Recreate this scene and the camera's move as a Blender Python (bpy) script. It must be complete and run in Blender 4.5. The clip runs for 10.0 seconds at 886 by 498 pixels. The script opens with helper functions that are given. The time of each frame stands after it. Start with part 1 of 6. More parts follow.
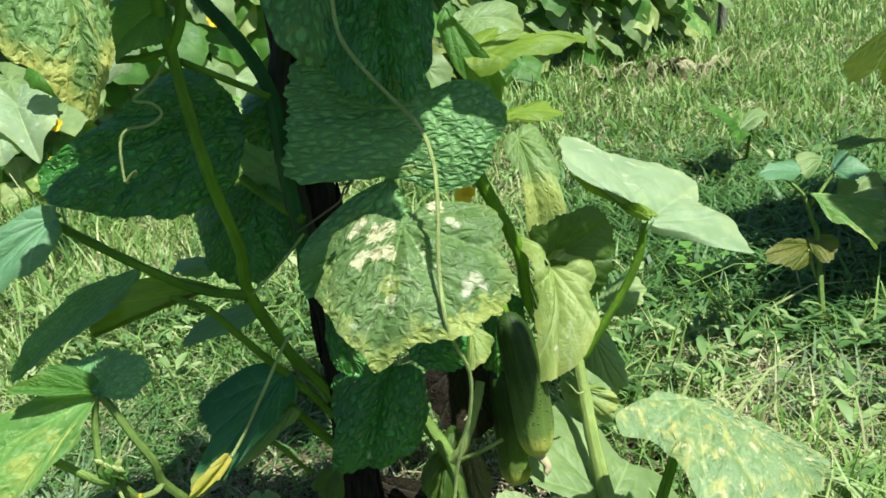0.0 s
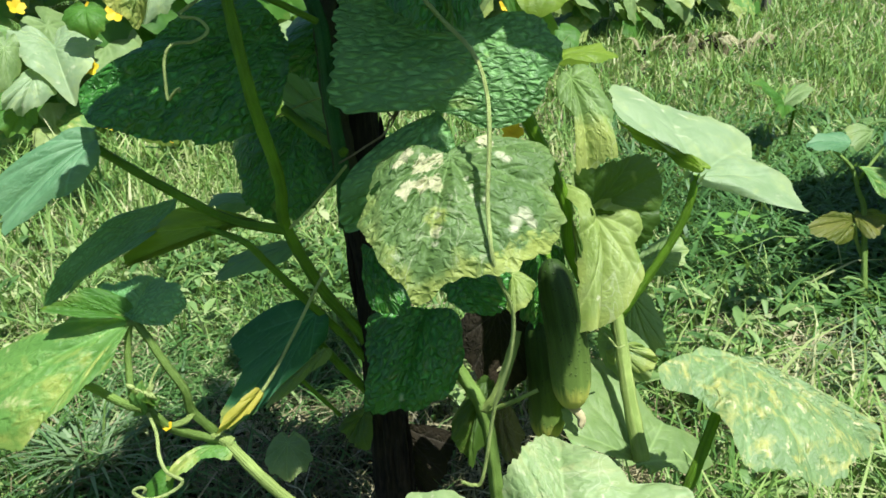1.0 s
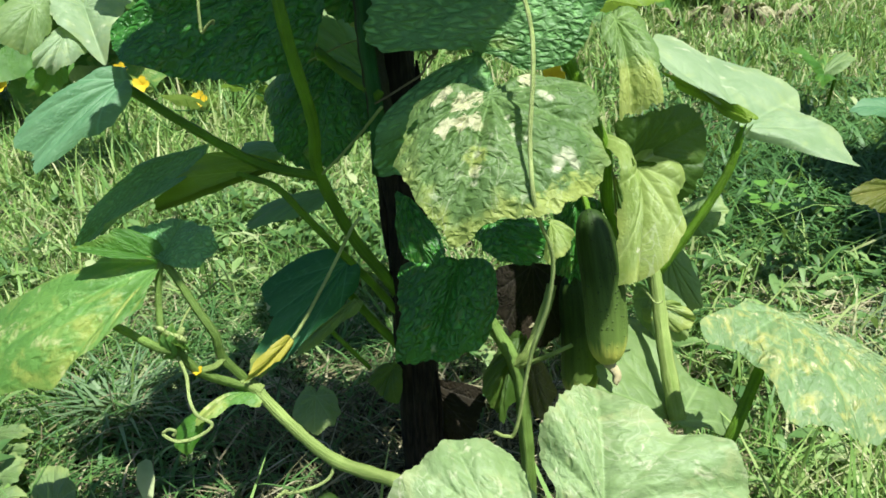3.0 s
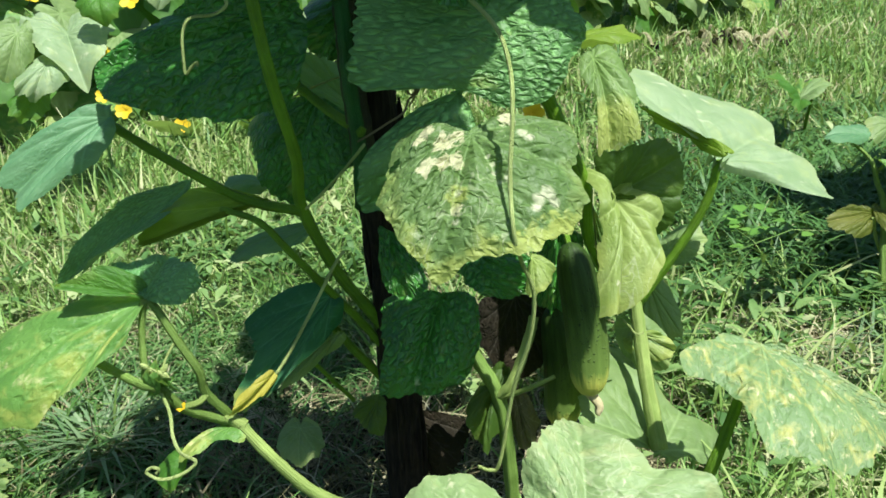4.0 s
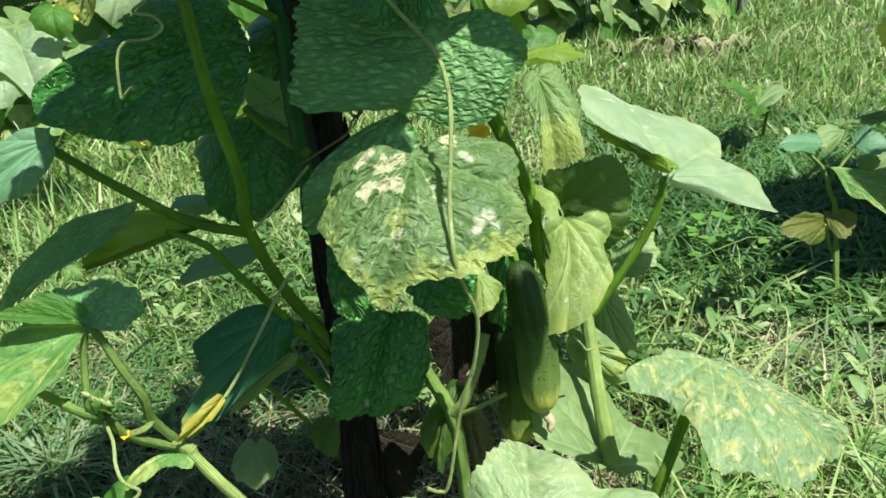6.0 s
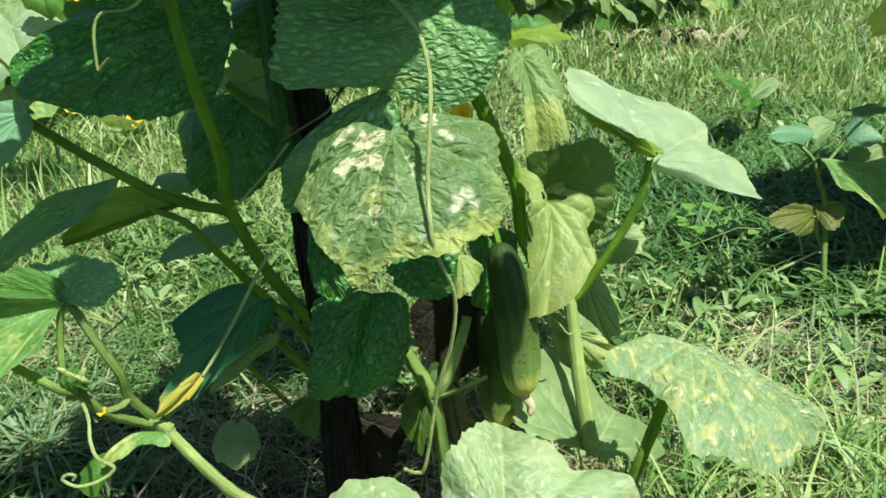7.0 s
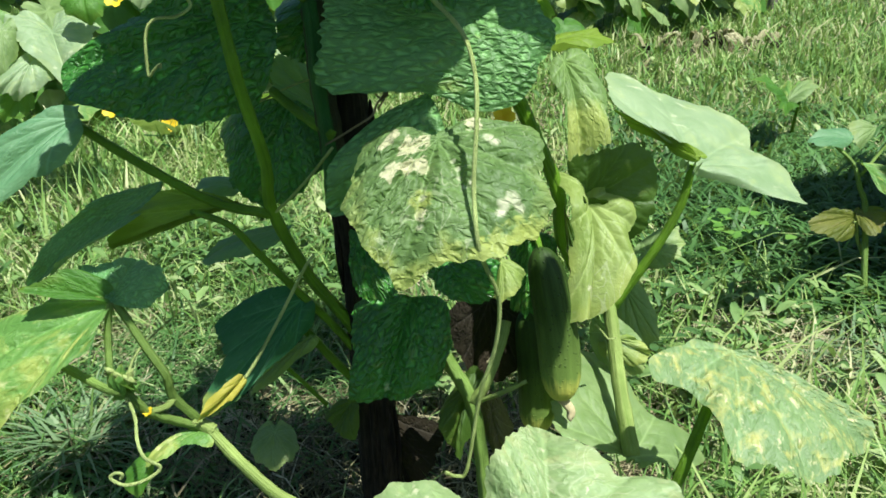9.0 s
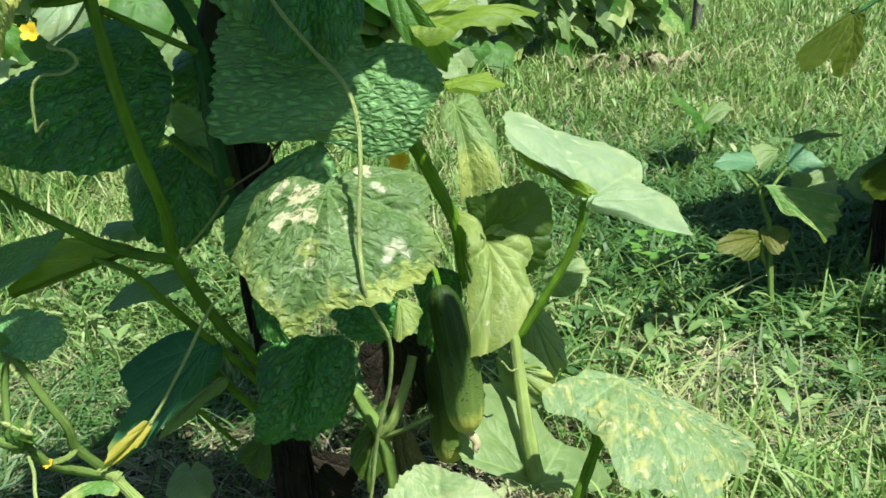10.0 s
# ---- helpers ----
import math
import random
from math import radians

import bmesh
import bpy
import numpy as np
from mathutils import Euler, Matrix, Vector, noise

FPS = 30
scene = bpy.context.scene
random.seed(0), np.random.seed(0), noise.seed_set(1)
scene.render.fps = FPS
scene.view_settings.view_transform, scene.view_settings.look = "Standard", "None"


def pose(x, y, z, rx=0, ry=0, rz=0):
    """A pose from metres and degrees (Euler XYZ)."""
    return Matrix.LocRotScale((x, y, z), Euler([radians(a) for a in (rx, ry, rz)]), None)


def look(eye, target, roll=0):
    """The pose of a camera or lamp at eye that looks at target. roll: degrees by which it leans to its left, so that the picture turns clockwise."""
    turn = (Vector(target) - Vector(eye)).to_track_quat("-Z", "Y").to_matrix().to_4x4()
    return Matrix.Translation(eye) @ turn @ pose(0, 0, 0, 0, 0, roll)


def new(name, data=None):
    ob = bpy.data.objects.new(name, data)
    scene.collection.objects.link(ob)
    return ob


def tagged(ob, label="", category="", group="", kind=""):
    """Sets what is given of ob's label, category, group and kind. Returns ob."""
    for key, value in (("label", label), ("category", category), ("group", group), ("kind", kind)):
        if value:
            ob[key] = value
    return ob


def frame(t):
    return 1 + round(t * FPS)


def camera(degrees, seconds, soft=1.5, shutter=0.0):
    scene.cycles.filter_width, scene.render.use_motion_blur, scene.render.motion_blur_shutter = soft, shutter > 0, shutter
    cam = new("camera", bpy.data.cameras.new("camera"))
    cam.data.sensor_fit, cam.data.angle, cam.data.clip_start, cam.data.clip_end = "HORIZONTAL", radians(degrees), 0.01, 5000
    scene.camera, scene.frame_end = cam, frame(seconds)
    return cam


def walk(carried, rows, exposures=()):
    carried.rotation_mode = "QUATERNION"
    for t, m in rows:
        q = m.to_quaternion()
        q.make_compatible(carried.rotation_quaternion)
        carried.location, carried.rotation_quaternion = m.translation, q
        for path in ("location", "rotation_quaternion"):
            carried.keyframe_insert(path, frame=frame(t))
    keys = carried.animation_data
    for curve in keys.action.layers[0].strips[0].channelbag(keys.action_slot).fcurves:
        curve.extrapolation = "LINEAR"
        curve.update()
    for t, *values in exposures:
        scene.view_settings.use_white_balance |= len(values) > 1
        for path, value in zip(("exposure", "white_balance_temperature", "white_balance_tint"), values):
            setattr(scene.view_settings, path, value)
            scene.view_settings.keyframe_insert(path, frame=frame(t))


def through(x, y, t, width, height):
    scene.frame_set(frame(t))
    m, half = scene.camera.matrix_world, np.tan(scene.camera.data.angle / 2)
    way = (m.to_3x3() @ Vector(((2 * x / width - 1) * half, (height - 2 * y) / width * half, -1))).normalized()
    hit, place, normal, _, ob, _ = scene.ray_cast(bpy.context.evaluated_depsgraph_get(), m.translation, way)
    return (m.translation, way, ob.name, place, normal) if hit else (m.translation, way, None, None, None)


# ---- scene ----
# ---- camera ----
cam = camera(59.0, 10.0, soft=1.65)
PATH = [
    (0, (0.037, -0.013, 0.758), (-0.069, 1.86, 0.064), -6.1),
    (0.5, (0.016, -0.008, 0.74), (-0.15, 1.851, 0.021), -5.3),
    (1, (0.015, -0.005, 0.722), (-0.154, 1.841, -0.03), -4.1),
    (1.5, (0.036, 0.002, 0.727), (-0.086, 1.86, -0.002), -4.4),
    (2, (0.053, 0.018, 0.715), (-0.036, 1.868, -0.039), -4.9),
    (2.5, (0.015, 0.009, 0.696), (-0.193, 1.831, -0.103), -4.7),
    (2.7, (0.005, 0.005, 0.689), (-0.23, 1.82, -0.118), -4.0),
    (3.8, (-0.001, -0.004, 0.703), (-0.197, 1.832, -0.066), -3.4),
    (4, (0.004, -0.001, 0.706), (-0.185, 1.84, -0.053), -3.7),
    (4.5, (0.013, 0.006, 0.711), (-0.148, 1.855, -0.035), -3.8),
    (5, (0.024, 0.006, 0.722), (-0.098, 1.867, 0.0), -4.0),
    (5.5, (0.023, 0.0, 0.719), (-0.095, 1.859, -0.011), -3.8),
    (5.7, (0.026, 0.004, 0.719), (-0.086, 1.86, -0.017), -3.9),
    (6.8, (0.031, 0.01, 0.703), (-0.123, 1.846, -0.075), -3.3),
    (7, (0.041, 0.009, 0.705), (-0.068, 1.851, -0.067), -2.8),
    (7.5, (0.059, 0.021, 0.706), (0.003, 1.862, -0.073), -3.4),
    (8, (0.008, 0.008, 0.679), (-0.187, 1.813, -0.16), -1.9),
    (8.5, (-0.004, 0.0, 0.681), (-0.244, 1.805, -0.146), -2.1),
    (9, (0.027, 0.007, 0.707), (-0.149, 1.848, -0.054), -3.3),
    (9.5, (0.08, -0.003, 0.739), (0.035, 1.866, 0.028), -4.4),
    (10, (0.075, -0.003, 0.732), (0.035, 1.861, 0.006), -3.4),
]
walk(cam, [(t, look(eye, target, roll)) for t, eye, target, roll in PATH], exposures=[(0, 0.90, 5550, 1.0), (10, 0.90, 5550, 1.0)])

# ---- light ----
SUN_TO = Vector((0.33, -0.31, 0.89)).normalized()
world = bpy.data.worlds.new("sky")
scene.world = world
world.use_nodes = True
wn = world.node_tree.nodes
sky = wn.new("ShaderNodeTexSky")
sky.sky_type = "NISHITA"
sky.sun_disc = False
sky.sun_elevation = math.asin(SUN_TO.z)
sky.sun_rotation = math.atan2(SUN_TO.x, SUN_TO.y)
sky.air_density, sky.dust_density, sky.ozone_density = 1.0, 1.2, 1.0
wn["Background"].inputs["Strength"].default_value = 0.054
world.node_tree.links.new(sky.outputs[0], wn["Background"].inputs["Color"])
sun_data = bpy.data.lights.new("sun", "SUN")
sun_data.energy, sun_data.angle, sun_data.color = 5.0, radians(0.6), (1.0, 0.91, 0.74)
sun = new("sun", sun_data)
sun.matrix_world = look(SUN_TO * 30, (0, 0, 0))


# ---- materials ----
class Nodes:
    """A small builder for node materials."""

    def __init__(self, name):
        self.mat = bpy.data.materials.new(name)
        self.mat.use_nodes = True
        self.tree = self.mat.node_tree
        self.tree.nodes.clear()
        self.out = self.tree.nodes.new("ShaderNodeOutputMaterial")

    def add(self, kind, **inputs):
        n = self.tree.nodes.new(kind)
        for k, v in inputs.items():
            self.put(n, k.replace("_", " "), v)
        return n

    def put(self, n, key, v):
        sock = n.inputs[int(key)] if key.isdigit() else n.inputs[key]
        if isinstance(v, bpy.types.NodeSocket):
            self.tree.links.new(v, sock)
        else:
            sock.default_value = v

    def attr(self, name, out="Fac"):
        n = self.tree.nodes.new("ShaderNodeAttribute")
        n.attribute_name = name
        return n.outputs[out]

    def noise(self, vec, scale, detail=3, rough=0.55, distort=0.0):
        n = self.add("ShaderNodeTexNoise", Scale=scale, Detail=detail, Roughness=rough, Distortion=distort)
        if vec is not None:
            self.put(n, "Vector", vec)
        return n.outputs["Fac"]

    def ramp(self, fac, *stops):
        n = self.tree.nodes.new("ShaderNodeValToRGB")
        self.put(n, "Fac", fac)
        els = n.color_ramp.elements
        while len(els) < len(stops):
            els.new(0.5)
        for e, (p, c) in zip(els, stops):
            e.position = p
            e.color = (c, c, c, 1) if isinstance(c, (int, float)) else (*c, 1)
        return n.outputs["Color"]

    def mix(self, fac, a, b, mode="MIX"):
        n = self.tree.nodes.new("ShaderNodeMix")
        n.data_type, n.blend_type = "RGBA", mode
        for key, v in ((0, fac), (6, a), (7, b)):
            if isinstance(v, bpy.types.NodeSocket):
                self.tree.links.new(v, n.inputs[key])
            else:
                n.inputs[key].default_value = v if isinstance(v, (int, float)) else (*v, 1)
        return n.outputs[2]

    def calc(self, op, a, b=0.0, c=0.0):
        n = self.tree.nodes.new("ShaderNodeMath")
        n.operation = op
        for i, v in enumerate((a, b, c)):
            if isinstance(v, bpy.types.NodeSocket):
                self.tree.links.new(v, n.inputs[i])
            else:
                n.inputs[i].default_value = v
        return n.outputs[0]

    def bump(self, height, distance, strength=1.0, normal=None):
        n = self.add("ShaderNodeBump", Height=height, Distance=distance, Strength=strength)
        if normal is not None:
            self.put(n, "Normal", normal)
        return n.outputs["Normal"]

    def finish(self, colour, rough=0.6, normal=None, metal=0.0, spec=0.4, through=0.0, through_colour=None):
        p = self.add("ShaderNodeBsdfPrincipled")
        for key, v in (("Base Color", colour), ("Roughness", rough), ("Metallic", metal), ("Specular IOR Level", spec)):
            if isinstance(v, tuple):
                v = (*v, 1)
            self.put(p, key, v)
        if normal is not None:
            self.put(p, "Normal", normal)
        shader = p.outputs[0]
        if through:
            t = self.add("ShaderNodeBsdfTranslucent")
            c = through_colour if through_colour is not None else colour
            self.put(t, "Color", (*c, 1) if isinstance(c, tuple) else c)
            if normal is not None:
                self.put(t, "Normal", normal)
            m = self.add("ShaderNodeMixShader", Fac=through)
            self.tree.links.new(p.outputs[0], m.inputs[1])
            self.tree.links.new(t.outputs[0], m.inputs[2])
            shader = m.outputs[0]
        self.tree.links.new(shader, self.out.inputs["Surface"])
        return self.mat


def leaf_material(name, base, second, yellow=0.0, rim_yellow=0.0, mines=0.0, pucker=0.0022, rough=0.5, through=0.28, dust=0.0, cell=105, tip_yellow=0.0, patches=(), spec=0.42, glow_colour=(0.48, 0.67, 0.08), gold=(0.36, 0.40, 0.09), pale=(0.56, 0.58, 0.30), pucker_light=0.0, blot=34, net=0.25, stretch=1.0, veins=0.4, trails=(), blush=()):
    """A cucurbit leaf: veins, puckered cells, yellowing patches and pale feeding trails."""
    k = Nodes(name)
    flat, vein, rim = k.attr("flat", "Vector"), k.attr("vein"), k.attr("rim")
    warp = k.add("ShaderNodeTexNoise", Vector=flat, Scale=110.0, Detail=3.0)
    moved = k.add("ShaderNodeVectorMath")
    moved.operation = "MULTIPLY_ADD"
    k.put(moved, "0", warp.outputs["Color"])
    k.put(moved, "1", (0.012, 0.012, 0.0))
    k.put(moved, "2", flat)
    drawn = k.add("ShaderNodeMapping", Vector=moved.outputs[0], Scale=(1.0, stretch, 1.0))
    cells = k.tree.nodes.new("ShaderNodeTexVoronoi")
    cells.feature = "DISTANCE_TO_EDGE"
    k.put(cells, "Vector", drawn.outputs[0])
    k.put(cells, "Scale", cell * 1.9)
    dome = k.ramp(cells.outputs["Distance"], (0.0, 0.0), (0.42, 1.0))
    dome.node.color_ramp.interpolation = "EASE"
    fade = k.ramp(k.noise(flat, 38, 3, 0.6), (0.36, net), (0.60, 1.0))
    dome = k.calc("ADD", k.calc("MULTIPLY", k.calc("SUBTRACT", dome, 0.7), fade), 0.7)
    big, fine = k.noise(flat, 22, 3), k.noise(flat, 420, 3, 0.65)
    col = k.mix(k.ramp(big, (0.35, 0), (0.68, 1)), base, second)
    # Cell tops painted lighter, standing in for light falling on the puckers.
    if pucker_light:
        col = k.mix(k.calc("MULTIPLY", k.ramp(dome, (0.05, 0), (0.95, 1)), pucker_light), col, tuple(min(1, c * 2.5 + 0.012) for c in second))
    if yellow:
        patch = k.ramp(k.noise(flat, blot, 5, 0.6, 0.6), (0.66 - 0.22 * yellow, 0), (0.86 - 0.22 * yellow, 1))
        col = k.mix(k.calc("MULTIPLY", patch, 0.85), col, gold)
        core = k.ramp(k.noise(flat, blot * 1.3, 4, 0.65, 0.4), (0.70 - 0.14 * yellow, 0), (0.80 - 0.12 * yellow, 1))
        col = k.mix(k.calc("MULTIPLY", core, 0.8), col, pale)
    if rim_yellow:
        edge = k.calc("ADD", rim, k.calc("MULTIPLY", k.calc("SUBTRACT", k.noise(flat, 26, 4), 0.5), 0.9))
        ahead = k.ramp(k.attr("reach"), (0.05, 0.15), (0.55, 1.0))
        col = k.mix(k.calc("MULTIPLY", k.calc("MULTIPLY", k.ramp(edge, (0.90 - 0.1 * rim_yellow, 0), (1.04, 1)), ahead), min(1.0, rim_yellow)), col, gold)
    if tip_yellow:
        far = k.calc("ADD", k.attr("reach"), k.calc("MULTIPLY", k.calc("SUBTRACT", k.noise(flat, 40, 4), 0.5), 0.7))
        col = k.mix(k.ramp(far, (1.78 - tip_yellow - 0.3 * (1 - tip_yellow) * 2, 0), (2.0 - tip_yellow - 0.3 * (1 - tip_yellow) * 2, 1)), col, gold)
    if mines:
        trail = k.calc("ABSOLUTE", k.calc("SUBTRACT", k.noise(flat, 30, 2, 0.5, 1.2), 0.5))
        where = k.ramp(k.noise(flat, 15, 2), (0.52 - 0.1 * mines, 0), (0.58 - 0.1 * mines, 1))
        line = k.calc("MULTIPLY", k.ramp(trail, (0.0, 1), (0.006, 0.9), (0.014, 0)), where)
        col = k.mix(k.calc("MULTIPLY", line, 0.4), col, (0.56, 0.58, 0.38))
        blotch = k.ramp(k.noise(flat, 26, 5, 0.62, 0.8), (0.69 - 0.05 * mines, 0), (0.73 - 0.05 * mines, 1))
        col = k.mix(k.calc("MULTIPLY", blotch, 0.85), col, (0.66, 0.62, 0.42))
    for cx, cy, size in patches:
        gap = k.tree.nodes.new("ShaderNodeVectorMath")
        gap.operation = "DISTANCE"
        k.put(gap, "0", k.attr("unit", "Vector"))
        k.put(gap, "1", (cx, cy, 0.0))
        ragged = k.calc("ADD", k.calc("DIVIDE", gap.outputs["Value"], size), k.calc("MULTIPLY", k.calc("SUBTRACT", k.noise(flat, 75, 5, 0.65, 0.5), 0.5), 3.2))
        col = k.mix(k.calc("MULTIPLY", k.ramp(ragged, (0.55, 1), (0.72, 0)), 0.8), col, (0.66, 0.60, 0.38))
    for spots, tint, wild, strength in ((blush, gold, 2.4, 0.85), (trails, (0.62, 0.60, 0.42), 1.3, 0.75)):
        for cx, cy, size in spots:
            gap = k.tree.nodes.new("ShaderNodeVectorMath")
            gap.operation = "DISTANCE"
            k.put(gap, "0", k.attr("unit", "Vector"))
            k.put(gap, "1", (cx, cy, 0.0))
            ragged = k.calc("ADD", k.calc("DIVIDE", gap.outputs["Value"], size), k.calc("MULTIPLY", k.calc("SUBTRACT", k.noise(flat, 140, 4, 0.6, 0.4), 0.5), wild))
            col = k.mix(k.calc("MULTIPLY", k.ramp(ragged, (0.5, 1), (0.95, 0)), strength), col, tint)
    col = k.mix(k.calc("MULTIPLY", vein, veins), col, tuple(min(1, c * 1.7 + 0.04) for c in second))
    if dust:
        haze = k.ramp(k.noise(flat, 60, 5, 0.7), (0.3, 0), (0.75, 1))
        col = k.mix(k.calc("MULTIPLY", haze, dust), col, (0.46, 0.51, 0.34))
    col = k.mix(k.calc("MULTIPLY", k.calc("SUBTRACT", fine, 0.5), 0.25), col, (0.5, 0.55, 0.4), "OVERLAY")
    rgh = k.calc("ADD", rough - 0.1, k.calc("MULTIPLY", k.noise(flat, 90, 3), 0.25))
    nrm = k.bump(fine, 0.0006, 0.6)
    nrm = k.bump(k.noise(flat, 120, 3, 0.6, 0.8), 0.30 * pucker, 0.8, nrm)
    nrm = k.bump(dome, 0.55 * pucker, 0.9, nrm)
    glow = k.mix(0.55, col, glow_colour)
    return k.finish(col, rgh, nrm, spec=spec, through=through, through_colour=glow)


MAT = {
    "leaf_mined": leaf_material("mined leaf", (0.070, 0.130, 0.028), (0.115, 0.185, 0.050), rim_yellow=0.75, mines=0.03, pucker=0.0034, dust=0.12, cell=58, stretch=1.35, net=0.7, pucker_light=0.22, patches=((-0.40, -0.02, 0.10), (-0.20, 0.08, 0.13), (-0.10, 0.22, 0.12), (-0.26, 0.22, 0.11), (-0.12, 0.02, 0.10), (0.04, 0.52, 0.07), (0.18, -0.16, 0.07)), trails=((0.13, 0.17, 0.022), (0.17, 0.22, 0.022), (0.19, 0.28, 0.022), (0.23, 0.33, 0.024), (0.27, 0.30, 0.022), (0.45, 0.44, 0.040), (0.46, 0.39, 0.050), (0.50, 0.34, 0.055), (0.54, 0.37, 0.040), (0.29, -0.04, 0.040), (0.33, -0.01, 0.034), (0.02, 0.44, 0.03), (0.05, 0.62, 0.03)), blush=((0.62, 0.50, 0.13), (0.52, 0.62, 0.12), (0.42, 0.70, 0.10), (0.24, 0.78, 0.10), (0.02, 0.46, 0.08))),
    "leaf_deep": leaf_material("deep green leaf", (0.018, 0.084, 0.007), (0.048, 0.165, 0.016), yellow=0.20, pucker=0.0068, rough=0.36, spec=0.7, glow_colour=(0.20, 0.42, 0.05), through=0.2, cell=66, pucker_light=0.5, veins=0.4, net=0.75),
    "leaf_broad": leaf_material("broad grey-green leaf", (0.070, 0.160, 0.040), (0.125, 0.235, 0.070), yellow=0.18, pucker=0.0048, rough=0.44, spec=0.5, glow_colour=(0.20, 0.42, 0.05), through=0.2, cell=56, pucker_light=0.6, net=0.75),
    "leaf_pale": leaf_material("pale leaf", (0.135, 0.210, 0.060), (0.190, 0.265, 0.085), rim_yellow=0.3, pucker=0.0005, dust=0.2),
    "leaf_curl": leaf_material("curling green leaf with a yellow end", (0.115, 0.190, 0.042), (0.165, 0.245, 0.062), tip_yellow=1.9, mines=0.3, pucker=0.0012, dust=0.15),
    "leaf_teal": leaf_material("blue-green leaf", (0.085, 0.200, 0.088), (0.120, 0.245, 0.115), pucker=0.0006, dust=0.12),
    "leaf_bullate": leaf_material("puckered mid-green leaf", (0.070, 0.185, 0.048), (0.125, 0.265, 0.085), pucker=0.0034, rough=0.38, spec=0.65, cell=95, pucker_light=0.5, net=0.65, veins=0.5),
    # Pale leaf, whitened further: glossy sheen is put into the colour.
    "leaf_white": leaf_material("pale leaf with painted sheen", (0.215, 0.300, 0.150), (0.290, 0.370, 0.210), rim_yellow=0.4, yellow=0.6, gold=(0.36, 0.42, 0.16), pale=(0.62, 0.62, 0.42), blot=30, pucker=0.0004, dust=0.22, rough=0.52, veins=0.12, spec=0.42),
    "leaf_yellow": leaf_material("yellowing leaf", (0.215, 0.285, 0.055), (0.310, 0.370, 0.105), yellow=0.25, rim_yellow=0.8, mines=0.2, pucker=0.0006, dust=0.12, through=0.34),
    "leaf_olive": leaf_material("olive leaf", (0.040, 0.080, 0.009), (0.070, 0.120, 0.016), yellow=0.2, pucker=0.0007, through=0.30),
    "leaf_fresh": leaf_material("fresh leaf", (0.055, 0.150, 0.015), (0.090, 0.205, 0.024), rim_yellow=0.15, pucker=0.0012, through=0.40),
    "leaf_bright": leaf_material("bright mottled leaf", (0.100, 0.215, 0.040), (0.155, 0.285, 0.060), yellow=0.75, rim_yellow=0.3, pucker=0.0022, cell=60, through=0.32, gold=(0.42, 0.44, 0.10), pale=(0.60, 0.58, 0.28)),
    "leaf_tip": leaf_material("yellow-tipped leaf", (0.024, 0.088, 0.036), (0.042, 0.130, 0.052), tip_yellow=1.0, veins=0.6, pucker=0.0014, glow_colour=(0.12, 0.42, 0.08)),
    "leaf_mottle": leaf_material("yellow mottled leaf", (0.135, 0.215, 0.078), (0.175, 0.255, 0.100), yellow=0.8, blot=80, pucker=0.0036, pucker_light=0.10, cell=60, dust=0.12, gold=(0.50, 0.46, 0.13), pale=(0.78, 0.68, 0.40)),
    "leaf_dusty": leaf_material("dusty leaf", (0.180, 0.262, 0.092), (0.240, 0.322, 0.130), rim_yellow=0.3, yellow=0.62, veins=0.2, mines=0.5, pucker=0.0020, pucker_light=0.14, cell=52, net=0.5, dust=0.25, gold=(0.38, 0.40, 0.17), pale=(0.60, 0.58, 0.38), blot=55),
    "leaf_edge": leaf_material("leaf with a yellow margin", (0.10, 0.185, 0.045), (0.15, 0.235, 0.065), yellow=0.45, rim_yellow=1.0, pucker=0.0045, cell=60, pucker_light=0.3, net=0.6, gold=(0.44, 0.44, 0.10)),
    "leaf_dry": leaf_material("withered leaf", (0.085, 0.074, 0.030), (0.165, 0.138, 0.068), yellow=0.3, pucker=0.0024, rough=0.8, through=0.15),
    "leaf_fold": leaf_material("curled leaf margin seen from below", (0.150, 0.230, 0.012), (0.210, 0.290, 0.025), pucker=0.0006, through=0.42),
    # Kept dark in full sun: the leaf's shade is put into its colour.
    "leaf_hang": leaf_material("hanging olive leaf darkened as if shaded", (0.034, 0.052, 0.003), (0.060, 0.084, 0.006), yellow=0.2, pucker=0.0010, spec=0.08, rough=0.7, through=0.2),
    "leaf_gold": leaf_material("golden dying leaf lobe", (0.380, 0.330, 0.035), (0.520, 0.450, 0.070), yellow=0.3, gold=(0.30, 0.32, 0.05), pucker=0.0010, through=0.35),
    "leaf_withered": leaf_material("browning leaf", (0.085, 0.100, 0.012), (0.150, 0.150, 0.028), yellow=0.15, gold=(0.26, 0.16, 0.08), pale=(0.50, 0.36, 0.22), pucker=0.0012, through=0.3),
    # Near-black: shade low in the plant is put into this leaf colour.
    "leaf_brown": leaf_material("brown leaf darkened as if shaded", (0.010, 0.008, 0.005), (0.026, 0.019, 0.011), pucker=0.003, rough=0.85, through=0.03, spec=0.15),
    "leaf_litter": leaf_material("bleached withered leaf", (0.24, 0.215, 0.11), (0.48, 0.44, 0.27), pucker=0.003, rough=0.85, through=0.1),
}


